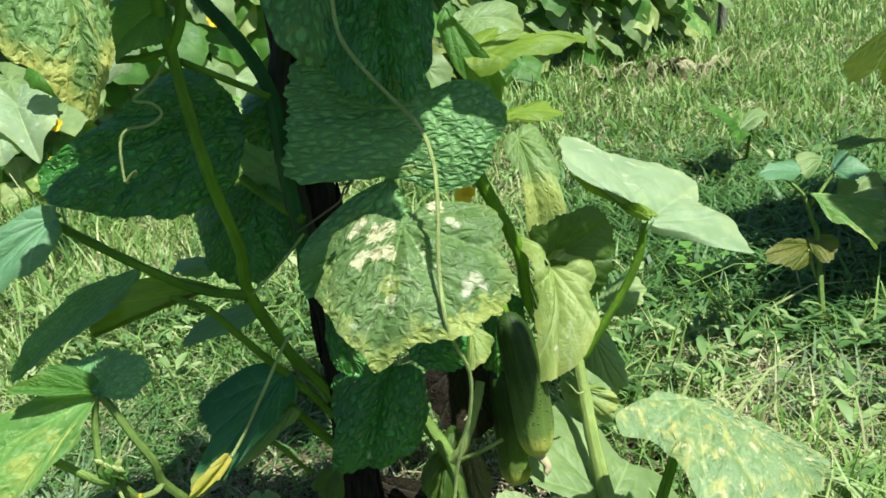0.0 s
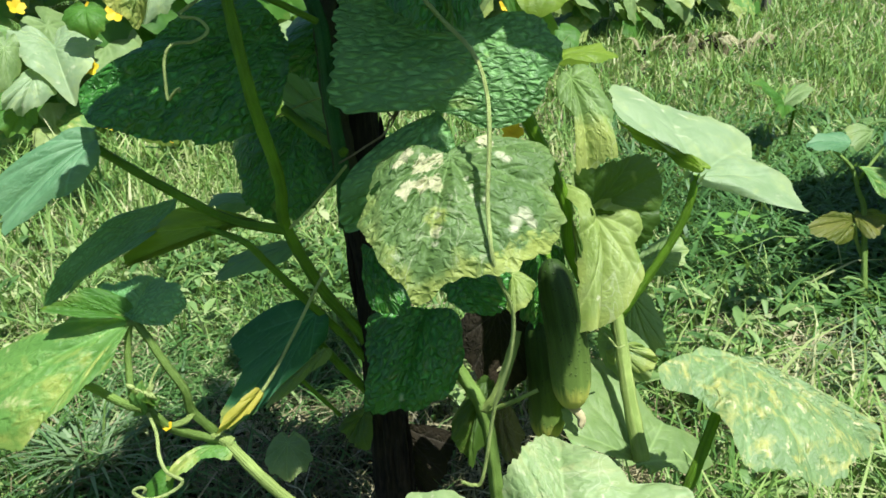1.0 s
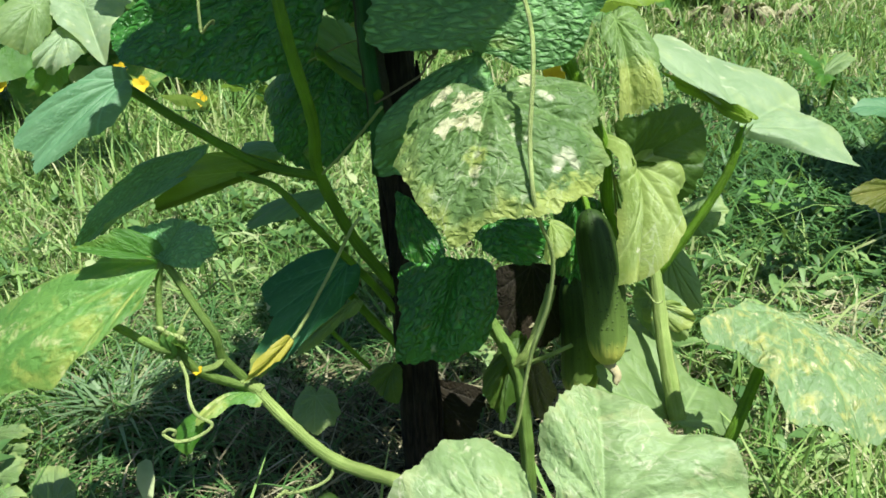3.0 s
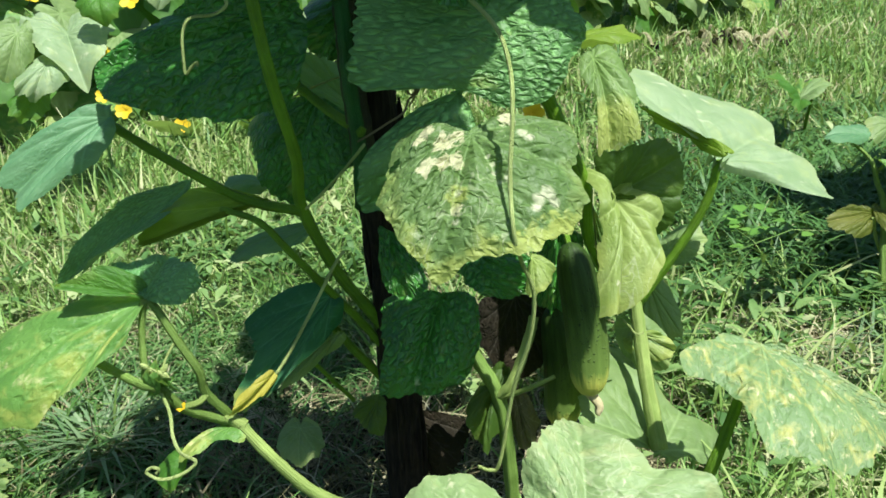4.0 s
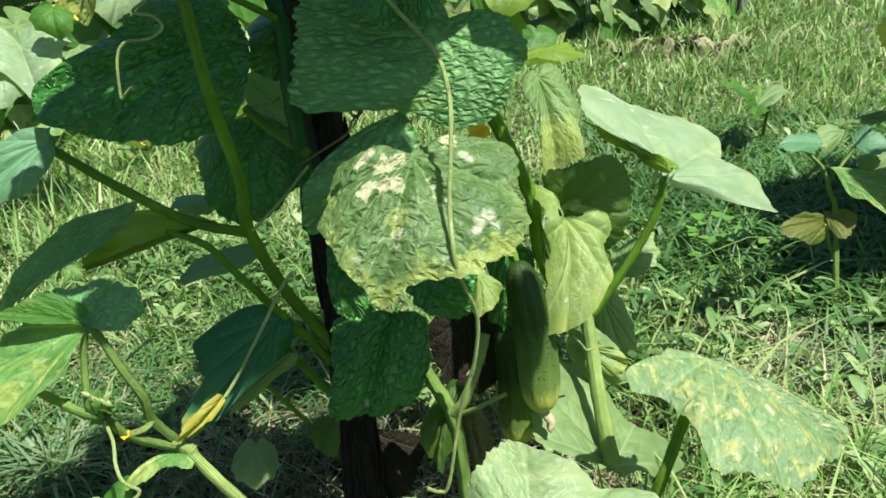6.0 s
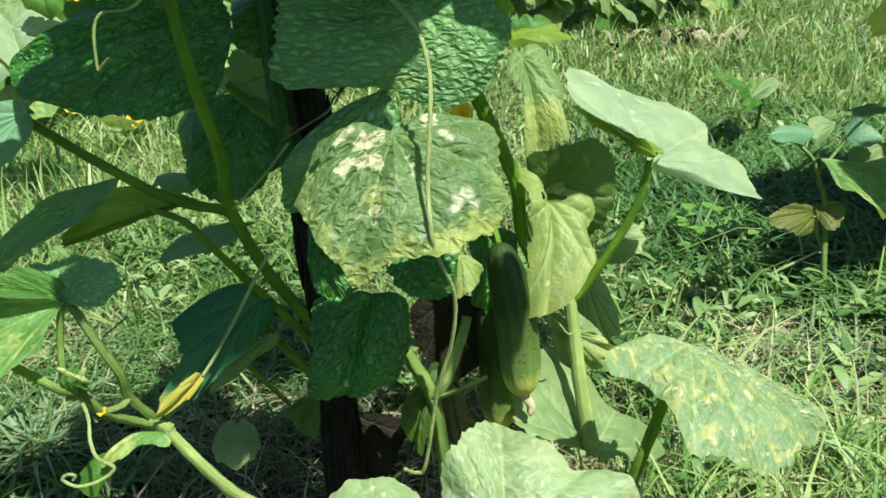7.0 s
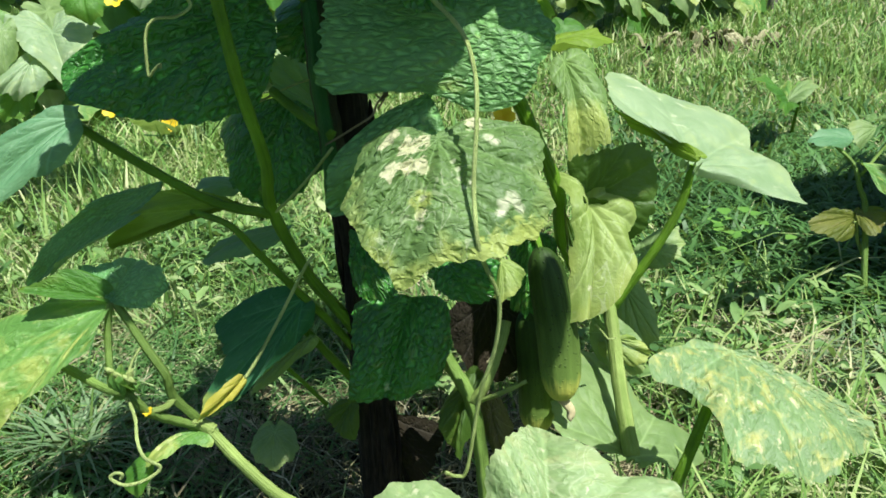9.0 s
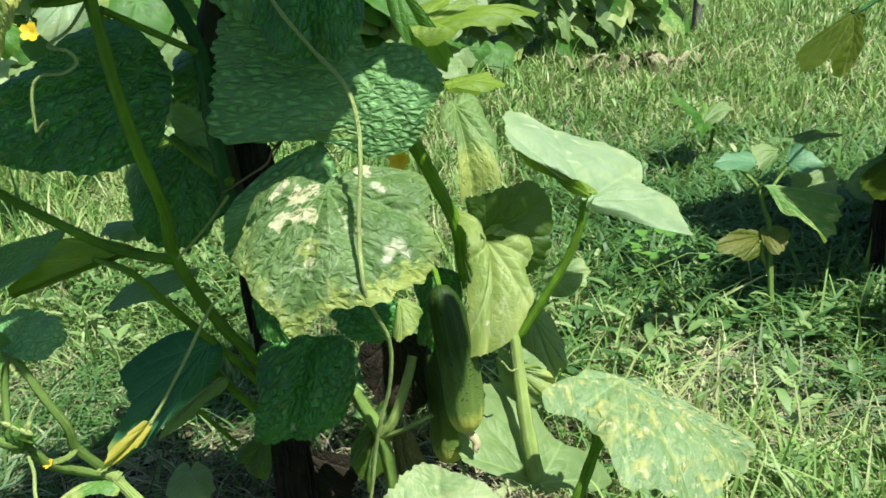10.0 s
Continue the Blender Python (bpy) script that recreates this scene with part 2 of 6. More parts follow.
def stem_material(name, a, b):
    """A ridged, finely hairy stem."""
    k = Nodes(name)
    obj, flat = k.add("ShaderNodeTexCoord").outputs["Object"], k.attr("flat", "Vector")
    ridge = k.noise(flat, 1.0, 3, 0.6)
    col = k.mix(k.ramp(ridge, (0.38, 0), (0.62, 1)), a, b)
    col = k.mix(k.ramp(k.noise(obj, 20, 4), (0.45, 0), (0.75, 0.6)), col, tuple(min(1, c * 1.9) for c in b))
    hair = k.noise(obj, 1100, 2)
    col = k.mix(k.calc("MULTIPLY", k.ramp(hair, (0.58, 0), (0.70, 1)), 0.2), col, (0.50, 0.56, 0.36))
    nrm = k.bump(hair, 0.0012, 0.8, k.bump(ridge, 0.0030, 0.9))
    return k.finish(col, 0.55, nrm, spec=0.25, through=0.18, through_colour=(0.3, 0.4, 0.08))


MAT["stem"] = stem_material("green stem", (0.095, 0.195, 0.006), (0.155, 0.275, 0.012))
MAT["stem_mid"] = stem_material("light green stem", (0.120, 0.195, 0.030), (0.185, 0.270, 0.060))
MAT["tendril_dry"] = stem_material("dry tendril", (0.10, 0.075, 0.035), (0.19, 0.15, 0.08))
MAT["stem_dark"] = stem_material("dark green stem", (0.012, 0.062, 0.014), (0.028, 0.100, 0.020))
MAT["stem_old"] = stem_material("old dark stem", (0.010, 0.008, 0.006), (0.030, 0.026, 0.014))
MAT["stem_pale"] = stem_material("pale stem", (0.190, 0.265, 0.055), (0.300, 0.365, 0.105))
MAT["tendril"] = stem_material("tendril", (0.340, 0.420, 0.120), (0.450, 0.510, 0.195))


def fruit_material():
    k = Nodes("cucumber skin")
    along, flat = k.attr("along"), k.attr("flat", "Vector")
    stripes = k.ramp(k.noise(flat, 1.0, 3, 0.6), (0.42, 0), (0.62, 1))
    col = k.mix(stripes, (0.022, 0.042, 0.006), (0.034, 0.064, 0.010))
    tipfac = k.calc("ADD", along, k.calc("MULTIPLY", k.calc("SUBTRACT", stripes, 0.5), 0.05))
    col = k.mix(k.ramp(tipfac, (0.38, 0), (0.72, 0.6), (0.88, 1)), col, (0.16, 0.23, 0.05))
    col = k.mix(k.ramp(tipfac, (0.80, 0), (0.91, 1)), col, (0.50, 0.49, 0.10))
    obj = k.add("ShaderNodeTexCoord").outputs["Object"]
    wart = k.tree.nodes.new("ShaderNodeTexVoronoi")
    k.put(wart, "Vector", obj)
    k.put(wart, "Scale", 210.0)
    pimple = k.ramp(wart.outputs["Distance"], (0.0, 1), (0.28, 0))
    col = k.mix(k.calc("MULTIPLY", k.calc("MULTIPLY", k.ramp(wart.outputs["Distance"], (0.10, 1), (0.24, 0)), k.ramp(along, (0.5, 1), (0.85, 0.15))), 0.8), col, (0.008, 0.014, 0.005))
    return k.finish(col, 0.55, k.bump(pimple, 0.0009, 0.9, k.bump(k.noise(obj, 300, 3), 0.0004, 0.6)), spec=0.22)


MAT["fruit"] = fruit_material()


def bark_material(name, a, b):
    k = Nodes(name)
    obj = k.add("ShaderNodeTexCoord").outputs["Object"]
    mapping = k.add("ShaderNodeMapping", Vector=obj, Scale=(1.0, 1.0, 0.14))
    grain = k.noise(mapping.outputs[0], 190, 6, 0.65, 0.6)
    col = k.mix(k.ramp(grain, (0.42, 0), (0.66, 1)), a, b)
    col = k.mix(k.ramp(k.noise(obj, 25, 4), (0.5, 0), (0.7, 0.5)), col, (0.03, 0.028, 0.02))
    return k.finish(col, 0.9, k.bump(grain, 0.004, 1.0), spec=0.2)


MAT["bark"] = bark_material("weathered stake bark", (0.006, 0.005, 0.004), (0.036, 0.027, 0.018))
MAT["trunk"] = bark_material("young tree bark", (0.12, 0.11, 0.09), (0.30, 0.28, 0.23))


def plain_material(name, a, b, scale=120, rough=0.6, through=0.0):
    k = Nodes(name)
    obj = k.add("ShaderNodeTexCoord").outputs["Object"]
    n = k.noise(obj, scale, 4)
    return k.finish(k.mix(n, a, b), rough, k.bump(n, 0.001, 0.5), through=through)


MAT["petal"] = plain_material("yellow petal", (0.72, 0.46, 0.008), (0.85, 0.62, 0.03), 90, 0.6, 0.3)
MAT["blossom"] = plain_material("withered blossom", (0.34, 0.27, 0.14), (0.58, 0.50, 0.31), 200, 0.8)


def blade_material(name, *stops, through=0.3, rough=0.5):
    """Blades and small leaves: one colour for each, by chance and by patches of the ground."""
    k = Nodes(name)
    geo = k.tree.nodes.new("ShaderNodeNewGeometry")
    patch = k.noise(geo.outputs["Position"], 3.2, 4, 0.65)
    fac = k.calc("ADD", k.calc("MULTIPLY", geo.outputs["Random Per Island"], 0.70), k.calc("MULTIPLY", k.calc("SUBTRACT", patch, 0.40), 1.7))
    col = k.ramp(fac, *stops)
    col = k.mix(k.calc("MULTIPLY", k.noise(geo.outputs["Position"], 160, 3), 0.35), col, (0.18, 0.2, 0.08))
    return k.finish(col, rough, None, spec=0.35, through=through, through_colour=k.mix(0.5, col, (0.30, 0.40, 0.06)))


MAT["grass"] = blade_material("grass blades", (0.0, (0.046, 0.130, 0.022)), (0.3, (0.105, 0.230, 0.040)), (0.58, (0.230, 0.380, 0.082)), (0.8, (0.40, 0.48, 0.17)), (1.0, (0.58, 0.55, 0.32)))
MAT["straw"] = blade_material("dry straw", (0.0, (0.16, 0.12, 0.07)), (0.5, (0.33, 0.27, 0.16)), (1.0, (0.52, 0.46, 0.32)), through=0.12, rough=0.7)
MAT["broad"] = blade_material("broad grass blades", (0.0, (0.024, 0.088, 0.020)), (0.5, (0.055, 0.160, 0.036)), (1.0, (0.13, 0.27, 0.07)))
MAT["clover"] = blade_material("clover leaves", (0.0, (0.10, 0.26, 0.03)), (1.0, (0.20, 0.38, 0.06)))
MAT["tuft"] = blade_material("pale tuft blades", (0.0, (0.10, 0.20, 0.09)), (1.0, (0.28, 0.36, 0.20)))
MAT["sunny"] = blade_material("sunlit pale blades", (0.0, (0.14, 0.26, 0.07)), (0.6, (0.30, 0.40, 0.16)), (1.0, (0.50, 0.54, 0.28)))
# Straw in a darker copy: the plant's shade is put into its colour.
MAT["straw_shaded"] = blade_material("dead stalks darkened as if shaded", (0.0, (0.018, 0.014, 0.008)), (0.6, (0.05, 0.040, 0.02)), (1.0, (0.16, 0.135, 0.07)), through=0.05, rough=0.8)
MAT["weed"] = blade_material("low weed leaves", (0.0, (0.030, 0.100, 0.026)), (0.4, (0.085, 0.190, 0.048)), (0.70, (0.25, 0.37, 0.12)), (1.0, (0.50, 0.54, 0.28)))
MAT["far"] = blade_material("far leaves", (0.0, (0.03, 0.075, 0.02)), (0.5, (0.07, 0.14, 0.035)), (0.85, (0.15, 0.22, 0.06)), (1.0, (0.3, 0.3, 0.1)))


def ground_material():
    k = Nodes("soil and thatch")
    obj = k.add("ShaderNodeTexCoord").outputs["Object"]
    soil = k.mix(k.noise(obj, 9, 5), (0.075, 0.058, 0.038), (0.17, 0.14, 0.095))
    moss = k.mix(k.noise(obj, 40, 4), (0.035, 0.075, 0.018), (0.095, 0.15, 0.045))
    col = k.mix(k.ramp(k.noise(obj, 1.7, 5, 0.6), (0.30, 0), (0.46, 1)), soil, moss)
    # Dark patch around the stake: the plant's shade put into the soil colour.
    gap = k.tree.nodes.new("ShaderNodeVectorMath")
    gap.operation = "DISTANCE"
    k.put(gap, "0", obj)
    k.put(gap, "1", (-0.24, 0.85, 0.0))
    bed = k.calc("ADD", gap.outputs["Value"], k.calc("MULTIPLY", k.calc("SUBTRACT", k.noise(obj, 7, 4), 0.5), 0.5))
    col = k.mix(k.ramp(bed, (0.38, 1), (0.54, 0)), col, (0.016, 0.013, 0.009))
    dirt = k.tree.nodes.new("ShaderNodeVectorMath")
    dirt.operation = "DISTANCE"
    k.put(dirt, "0", obj)
    k.put(dirt, "1", (-0.72, 1.25, 0.0))
    dry = k.calc("ADD", dirt.outputs["Value"], k.calc("MULTIPLY", k.calc("SUBTRACT", k.noise(obj, 9, 4), 0.5), 0.3))
    col = k.mix(k.ramp(dry, (0.10, 1), (0.18, 0)), col, (0.36, 0.30, 0.21))
    clay = k.tree.nodes.new("ShaderNodeVectorMath")
    clay.operation = "DISTANCE"
    k.put(clay, "0", obj)
    k.put(clay, "1", (0.36, 1.24, 0.0))
    red = k.calc("ADD", clay.outputs["Value"], k.calc("MULTIPLY", k.calc("SUBTRACT", k.noise(obj, 9, 4), 0.5), 0.35))
    col = k.mix(k.ramp(red, (0.10, 1), (0.22, 0)), col, (0.24, 0.17, 0.105))
    # Dark patch at the right: plant shade put into the soil colour.
    shade_gap = k.tree.nodes.new("ShaderNodeVectorMath")
    shade_gap.operation = "DISTANCE"
    k.put(shade_gap, "0", obj)
    k.put(shade_gap, "1", (0.86, 1.70, 0.0))
    shade_patch = k.calc("ADD", shade_gap.outputs["Value"], k.calc("MULTIPLY", k.calc("SUBTRACT", k.noise(obj, 6, 4), 0.5), 0.5))
    col = k.mix(k.ramp(shade_patch, (0.32, 1), (0.5, 0)), col, (0.026, 0.024, 0.014))
    fine = k.noise(obj, 140, 5, 0.7)
    col = k.mix(k.calc("MULTIPLY", k.ramp(fine, (0.55, 0), (0.7, 1)), 0.5), col, (0.28, 0.24, 0.16))
    return k.finish(col, 0.95, k.bump(fine, 0.012, 0.9), spec=0.15)


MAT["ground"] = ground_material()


# ---- builders ----
def hill(x, y):
    """Height of the ground."""
    return (0.010 * np.sin(2.3 * x + 0.7) * np.cos(1.9 * y) + 0.012 * np.sin(0.8 * x - 1.1 * y) + 0.004 * np.sin(9.1 * x + 3.0) * np.sin(8.3 * y))


def mesh_of(name, verts, faces, mat, smooth=True):
    me = bpy.data.meshes.new(name)
    me.from_pydata([tuple(v) for v in verts], [], faces)
    me.materials.append(MAT[mat])
    if smooth:
        me.polygons.foreach_set("use_smooth", np.ones(len(me.polygons), dtype=bool))
    me.update()
    return me


def quick_mesh(name, verts, loops, size, mat, smooth=False):
    """A mesh of faces with `size` corners each, from arrays."""
    me = bpy.data.meshes.new(name)
    n = len(loops) // size
    me.vertices.add(len(verts))
    me.vertices.foreach_set("co", np.asarray(verts, dtype=np.float32).ravel())
    me.loops.add(len(loops))
    me.loops.foreach_set("vertex_index", np.asarray(loops, dtype=np.int32))
    me.polygons.add(n)
    me.polygons.foreach_set("loop_start", np.arange(n, dtype=np.int32) * size)
    me.materials.append(MAT[mat])
    me.update(calc_edges=True)
    if smooth:
        me.polygons.foreach_set("use_smooth", np.ones(n, dtype=bool))
    return me


def child(name, me, parent, label=""):
    ob = new(name, me)
    ob.parent = parent
    if label:
        tagged(ob, label)
    return ob


def smooth_noise(x, y, seed):
    """Soft irregular waves in the plane, about -1 to 1."""
    r = np.random.RandomState(seed)
    total = np.zeros_like(x)
    for i in range(7):
        a, f, p = r.uniform(0, 6.3), r.uniform(3.0, 11.0), r.uniform(0, 6.3)
        total += np.sin(f * (np.cos(a) * x + np.sin(a) * y) + p)
    return total / 3.2


OUTLINE = (0.45, 0.60, 0.68, 0.78, 1.0, 0.78, 0.68, 0.60, 0.45)
VEIN_ANGLES = (0, 36, -36, 74, -74, 118, -118, 152, -152)


def leaf_sheet(seed, outline=OUTLINE, rings=40, spokes=220):
    """A flat toothed leaf, five-lobed or with an outline of its own (radii every 10 degrees), tip at (0, 1), petiole at the origin: places, faces, vein and rim strength."""
    r = np.random.RandomState(seed)
    ang = np.linspace(-math.pi, math.pi, spokes, endpoint=False)
    deg = np.degrees(ang)
    own = len(outline) == 36
    knots = np.linspace(-180, 180, 37) if own else [-180, -160, -120, -80, -40, 0, 40, 80, 120, 160, 180]
    radii = [*outline, outline[0]] if own else [0.10, *outline, 0.10]
    fine = np.linspace(-180, 180, 721)
    curve = np.interp(fine, knots, radii)
    half = 6 if own else 20
    win = np.hanning(2 * half + 1)
    curve = np.convolve(np.concatenate([curve[-half - 1:-1], curve, curve[1:half + 1]]), win / win.sum(), mode="valid")
    rad = np.interp(deg, fine, curve)
    for a in () if own else (0, 37, -37, 76, -76):
        rad = rad * (1 + (0.12 if a == 0 else 0.10) * np.exp(-((deg - a) / 10.0) ** 2))
    teeth = np.abs(((deg * 0.125 + r.uniform(0, 1)) % 1.0) - 0.5) * 2
    rad = rad * (1 + 0.020 * (teeth - 0.5) + (0.006 if own else 0.022) * np.sin(ang * 6 + r.uniform(0, 6)) + (0.014 * np.sin(ang * 19 + r.uniform(0, 6)) * np.sin(ang * 3 + r.uniform(0, 6)) if own else 0) + 0.016 * np.sin(ang * 13 + r.uniform(0, 6)) + 0.016 * np.abs(((deg * 47 / 360 + r.uniform(0, 1)) % 1.0) * 2 - 1) + 0.004 * r.uniform(-1, 1, spokes))
    frac = (np.arange(1, rings + 1) / rings) ** 0.85
    x = np.concatenate([[0.0], (frac[:, None] * rad * np.sin(ang)).ravel()])
    y = np.concatenate([[0.0], (frac[:, None] * rad * np.cos(ang)).ravel()])
    rim = np.concatenate([[0.0], np.repeat(frac, spokes)])
    faces = [(0, 1 + (j + 1) % spokes, 1 + j) for j in range(spokes)]
    for i in range(rings - 1):
        a, b = 1 + i * spokes, 1 + (i + 1) * spokes
        faces += [(a + j, a + (j + 1) % spokes, b + (j + 1) % spokes, b + j) for j in range(spokes)]
    near, ribs = np.full(len(x), 9.0), np.full(len(x), 9.0)
    for v in VEIN_ANGLES:
        v = math.radians(v + r.uniform(-4, 4))
        dx, dy = math.sin(v), math.cos(v)
        length = 0.95 * float(np.interp(math.degrees(v), deg, rad))
        s = np.clip(x * dx + y * dy, 0, length)
        gap = np.hypot(x - s * dx, y - s * dy) * (1 + 0.6 * s / length)
        near, ribs = np.minimum(near, gap), np.minimum(ribs, gap)
        side, pos = 1, 0.16
        while pos < length * 0.9:
            w = v + side * math.radians(44 + r.uniform(-7, 7))
            ex, ey, ox, oy = math.sin(w), math.cos(w), pos * dx, pos * dy
            reach = 0.34 * (length - pos) + 0.06
            q = np.clip((x - ox) * ex + (y - oy) * ey, 0, reach)
            near = np.minimum(near, np.hypot(x - ox - q * ex, y - oy - q * ey) * 1.5 + 0.004)
            side, pos = -side, pos + r.uniform(0.055, 0.085)
    return x, y, rim, faces, near, ribs


def leaf_mesh(mat, x, y, rim, faces, near, place, size):
    me = mesh_of("leaf", place, faces, mat)
    flat = me.attributes.new("flat", "FLOAT_VECTOR", "POINT")
    flat.data.foreach_set("vector", np.stack([x * size, y * size, np.full_like(x, 0.37 * size)], 1).astype(np.float32).ravel())
    unit = me.attributes.new("unit", "FLOAT_VECTOR", "POINT")
    unit.data.foreach_set("vector", np.stack([x, y, 0 * x], 1).astype(np.float32).ravel())
    for name, values in (("vein", np.exp(-(near / 0.010) ** 2)), ("rim", rim), ("reach", y)):
        at = me.attributes.new(name, "FLOAT", "POINT")
        at.data.foreach_set("value", values.astype(np.float32))
    return me


LEAF_LABELS = {
    "leaf_mined": "green leaf with cream patches and holes", "leaf_deep": "dark green puckered leaf", "leaf_broad": "broad grey-green puckered leaf", "leaf_pale": "pale green leaf",
    "leaf_white": "pale leaf whitened by a painted sheen", "leaf_teal": "smooth blue-green leaf", "leaf_yellow": "yellowing folded leaf", "leaf_olive": "shaded olive leaf folded back", "leaf_bullate": "drooping puckered green leaf", "leaf_fresh": "fresh green leaf",
    "leaf_bright": "bright green leaf with yellow spots", "leaf_tip": "dark leaf with a yellow tip", "leaf_mottle": "green leaf mottled with yellow",
    "leaf_dusty": "pale dusty green leaf", "leaf_edge": "green leaf with a broad yellow margin", "leaf_dry": "withered olive-brown leaf",
    "leaf_litter": "bleached dry leaf", "leaf_brown": "brown leaf darkened as if shaded", "leaf_curl": "curling leaf with a yellow end", "leaf_hang": "hanging olive leaf darkened as if shaded", "leaf_gold": "golden-yellow dying leaf lobe", "leaf_fold": "curled yellow-green leaf margin", "leaf_withered": "browning olive leaf",
}


PLEATS = {"leaf_fresh": 0.5, "leaf_bullate": 0.6, "leaf_tip": 0.4, "leaf_fold": 0.5, "leaf_gold": 0.4, "leaf_bright": 0.6, "leaf_broad": 0.5, "leaf_edge": 0.5, "leaf_white": 0.6, "leaf_teal": 0.5, "leaf_pale": 0.6, "leaf_dusty": 0.6, "leaf_mottle": 0.7, "leaf_mined": 1.5}


WAVES = {"leaf_white": 1.5, "leaf_mottle": 1.6, "leaf_dusty": 1.2, "leaf_yellow": 2.6}


def leaf(parent, mat, base, tip, left, right, bow, cup, seed, outline=OUTLINE, fine=True, label="", holes=()):
    """A leaf from its petiole's end, its tip and its two widest points, bowed along and across."""
    base, tip, left, right = (np.array(p, dtype=float) for p in (base, tip, left, right))
    x, y, rim, faces, near, ribs = leaf_sheet(seed, outline, *((40, 220) if fine else (10, 60)))
    along = tip - base
    lv, rv = left - base - 0.2 * along, right - base - 0.2 * along
    n = np.cross(rv - lv, along)
    n /= np.linalg.norm(n)
    if np.dot(n, (0.1, -1.0, 0.75)) < 0:
        n = -n
    u = x / 0.67
    soft = np.sqrt(u * u + 0.004) - 0.063
    lw, rw = (soft - u) / 2, (soft + u) / 2
    size = float(np.linalg.norm(along) + np.linalg.norm(lv) + np.linalg.norm(rv)) / 2.3
    r = np.random.RandomState(seed + 500)
    lift = bow * (4 * y * (1 - y)).clip(-1.4, 1) + cup * 4 * np.abs(u) * (1 - np.abs(u))
    lift += size * 0.022 * smooth_noise(x * 0.9, y * 0.9, seed)
    lift += WAVES.get(mat, 1.1) * size * 0.046 * rim ** 3 * np.sin(7 * np.arctan2(x, y) + r.uniform(0, 6)) * smooth_noise(x * 0.6, y * 0.6, seed + 9)
    lift += PLEATS.get(mat, 1.0) * size * (0.034 * ((1 - np.exp(-(ribs / 0.075) ** 2)) * (1 - 0.6 * rim ** 3) - 0.48) + 0.013 * (1 - np.exp(-(near / 0.022) ** 2)) * (1 - 0.5 * rim ** 4) + 0.006 * smooth_noise(x * 5, y * 5, seed + 3))
    place = base + np.outer(y, along) + np.outer(lw, lv) + np.outer(rw, rv) + np.outer(lift, n)
    if holes:
        def eaten(face):
            fx, fy = x[list(face)].mean(), y[list(face)].mean()
            return any(((fx - hx) / rx) ** 2 + ((fy - hy) / ry) ** 2 < 1 + 0.5 * math.sin(60 * fx + 45 * fy) for hx, hy, rx, ry in holes)
        faces = [face for face in faces if not eaten(face)]
    return child("leaf", leaf_mesh(mat, x, y, rim, faces, near, place, size), parent, label or (LEAF_LABELS.get(mat, "") if fine else ""))


def spline(points, steps):
    """Points along a smooth line through the given ones."""
    p = np.array(points, dtype=float)
    p = np.vstack([2 * p[0] - p[1], p, 2 * p[-1] - p[-2]])
    out = []
    for i in range(1, len(p) - 2):
        a, b, c, d = p[i - 1:i + 3]
        for t in np.linspace(0, 1, steps, endpoint=False):
            out.append(0.5 * (2 * b + (c - a) * t + (2 * a - 5 * b + 4 * c - d) * t * t + (3 * b - a - 3 * c + d) * t ** 3))
    out.append(p[-2])
    return np.array(out)


def tube_mesh(name, mat, line, radii, sides=15, rib=0.12):
    """A ribbed tube along a line, closed at both ends."""
    tang = np.gradient(line, axis=0)
    tang /= np.linalg.norm(tang, axis=1)[:, None] + 1e-12
    side = np.cross(tang[0], (0.31, 0.9, 0.2))
    verts, faces = [], []
    ang = np.linspace(0, 2 * math.pi, sides, endpoint=False)
    for i, (p, t, rr) in enumerate(zip(line, tang, radii)):
        side = side - t * np.dot(side, t)
        side /= np.linalg.norm(side)
        up = np.cross(t, side)
        ring = rr * (1 + rib * np.cos(5 * ang))
        verts += [p + a * (math.cos(w) * side + math.sin(w) * up) for w, a in zip(ang, ring)]
        if i:
            a, b = (i - 1) * sides, i * sides
            faces += [(a + j, a + (j + 1) % sides, b + (j + 1) % sides, b + j) for j in range(sides)]
    n = len(line)
    verts += [line[0], line[-1]]
    faces += [(n * sides, (j + 1) % sides, j) for j in range(sides)]
    faces += [(n * sides + 1, (n - 1) * sides + j, (n - 1) * sides + (j + 1) % sides) for j in range(sides)]
    me = mesh_of(name, verts, faces, mat)
    flat = me.attributes.new("flat", "FLOAT_VECTOR", "POINT")
    run = np.concatenate([[0.0], np.cumsum(np.linalg.norm(np.diff(line, axis=0), axis=1))])
    co = np.zeros((len(verts), 3), dtype=np.float32)
    co[:n * sides] = np.stack([np.tile(np.cos(ang), n) * 2.4, np.tile(np.sin(ang), n) * 2.4, np.repeat(run, sides) * 9.0], 1)
    flat.data.foreach_set("vector", co.ravel())
    return me


def tube(parent, name, mat, r0, r1, *points, label=""):
    line = spline(points, 8)
    radii = np.linspace(r0, r1, len(line)) * (1 + 0.05 * np.sin(np.arange(len(line)) * 1.7))
    if name == "tendril":
        return child(name, tube_mesh(name, mat, line, radii, 7, 0.0), parent, label)
    return child(name, tube_mesh(name, mat, line, radii), parent, label)


# ---- ground ----
axis = np.sinh(np.linspace(-4.6, 4.6, 181)) * 0.9
gx, gy = np.meshgrid(axis, axis + 1.2)
gz = hill(gx, gy)
gn = len(axis)
quads = np.arange(gn * gn).reshape(gn, gn)
loops = np.stack([quads[:-1, :-1], quads[:-1, 1:], quads[1:, 1:], quads[1:, :-1]], -1).ravel()
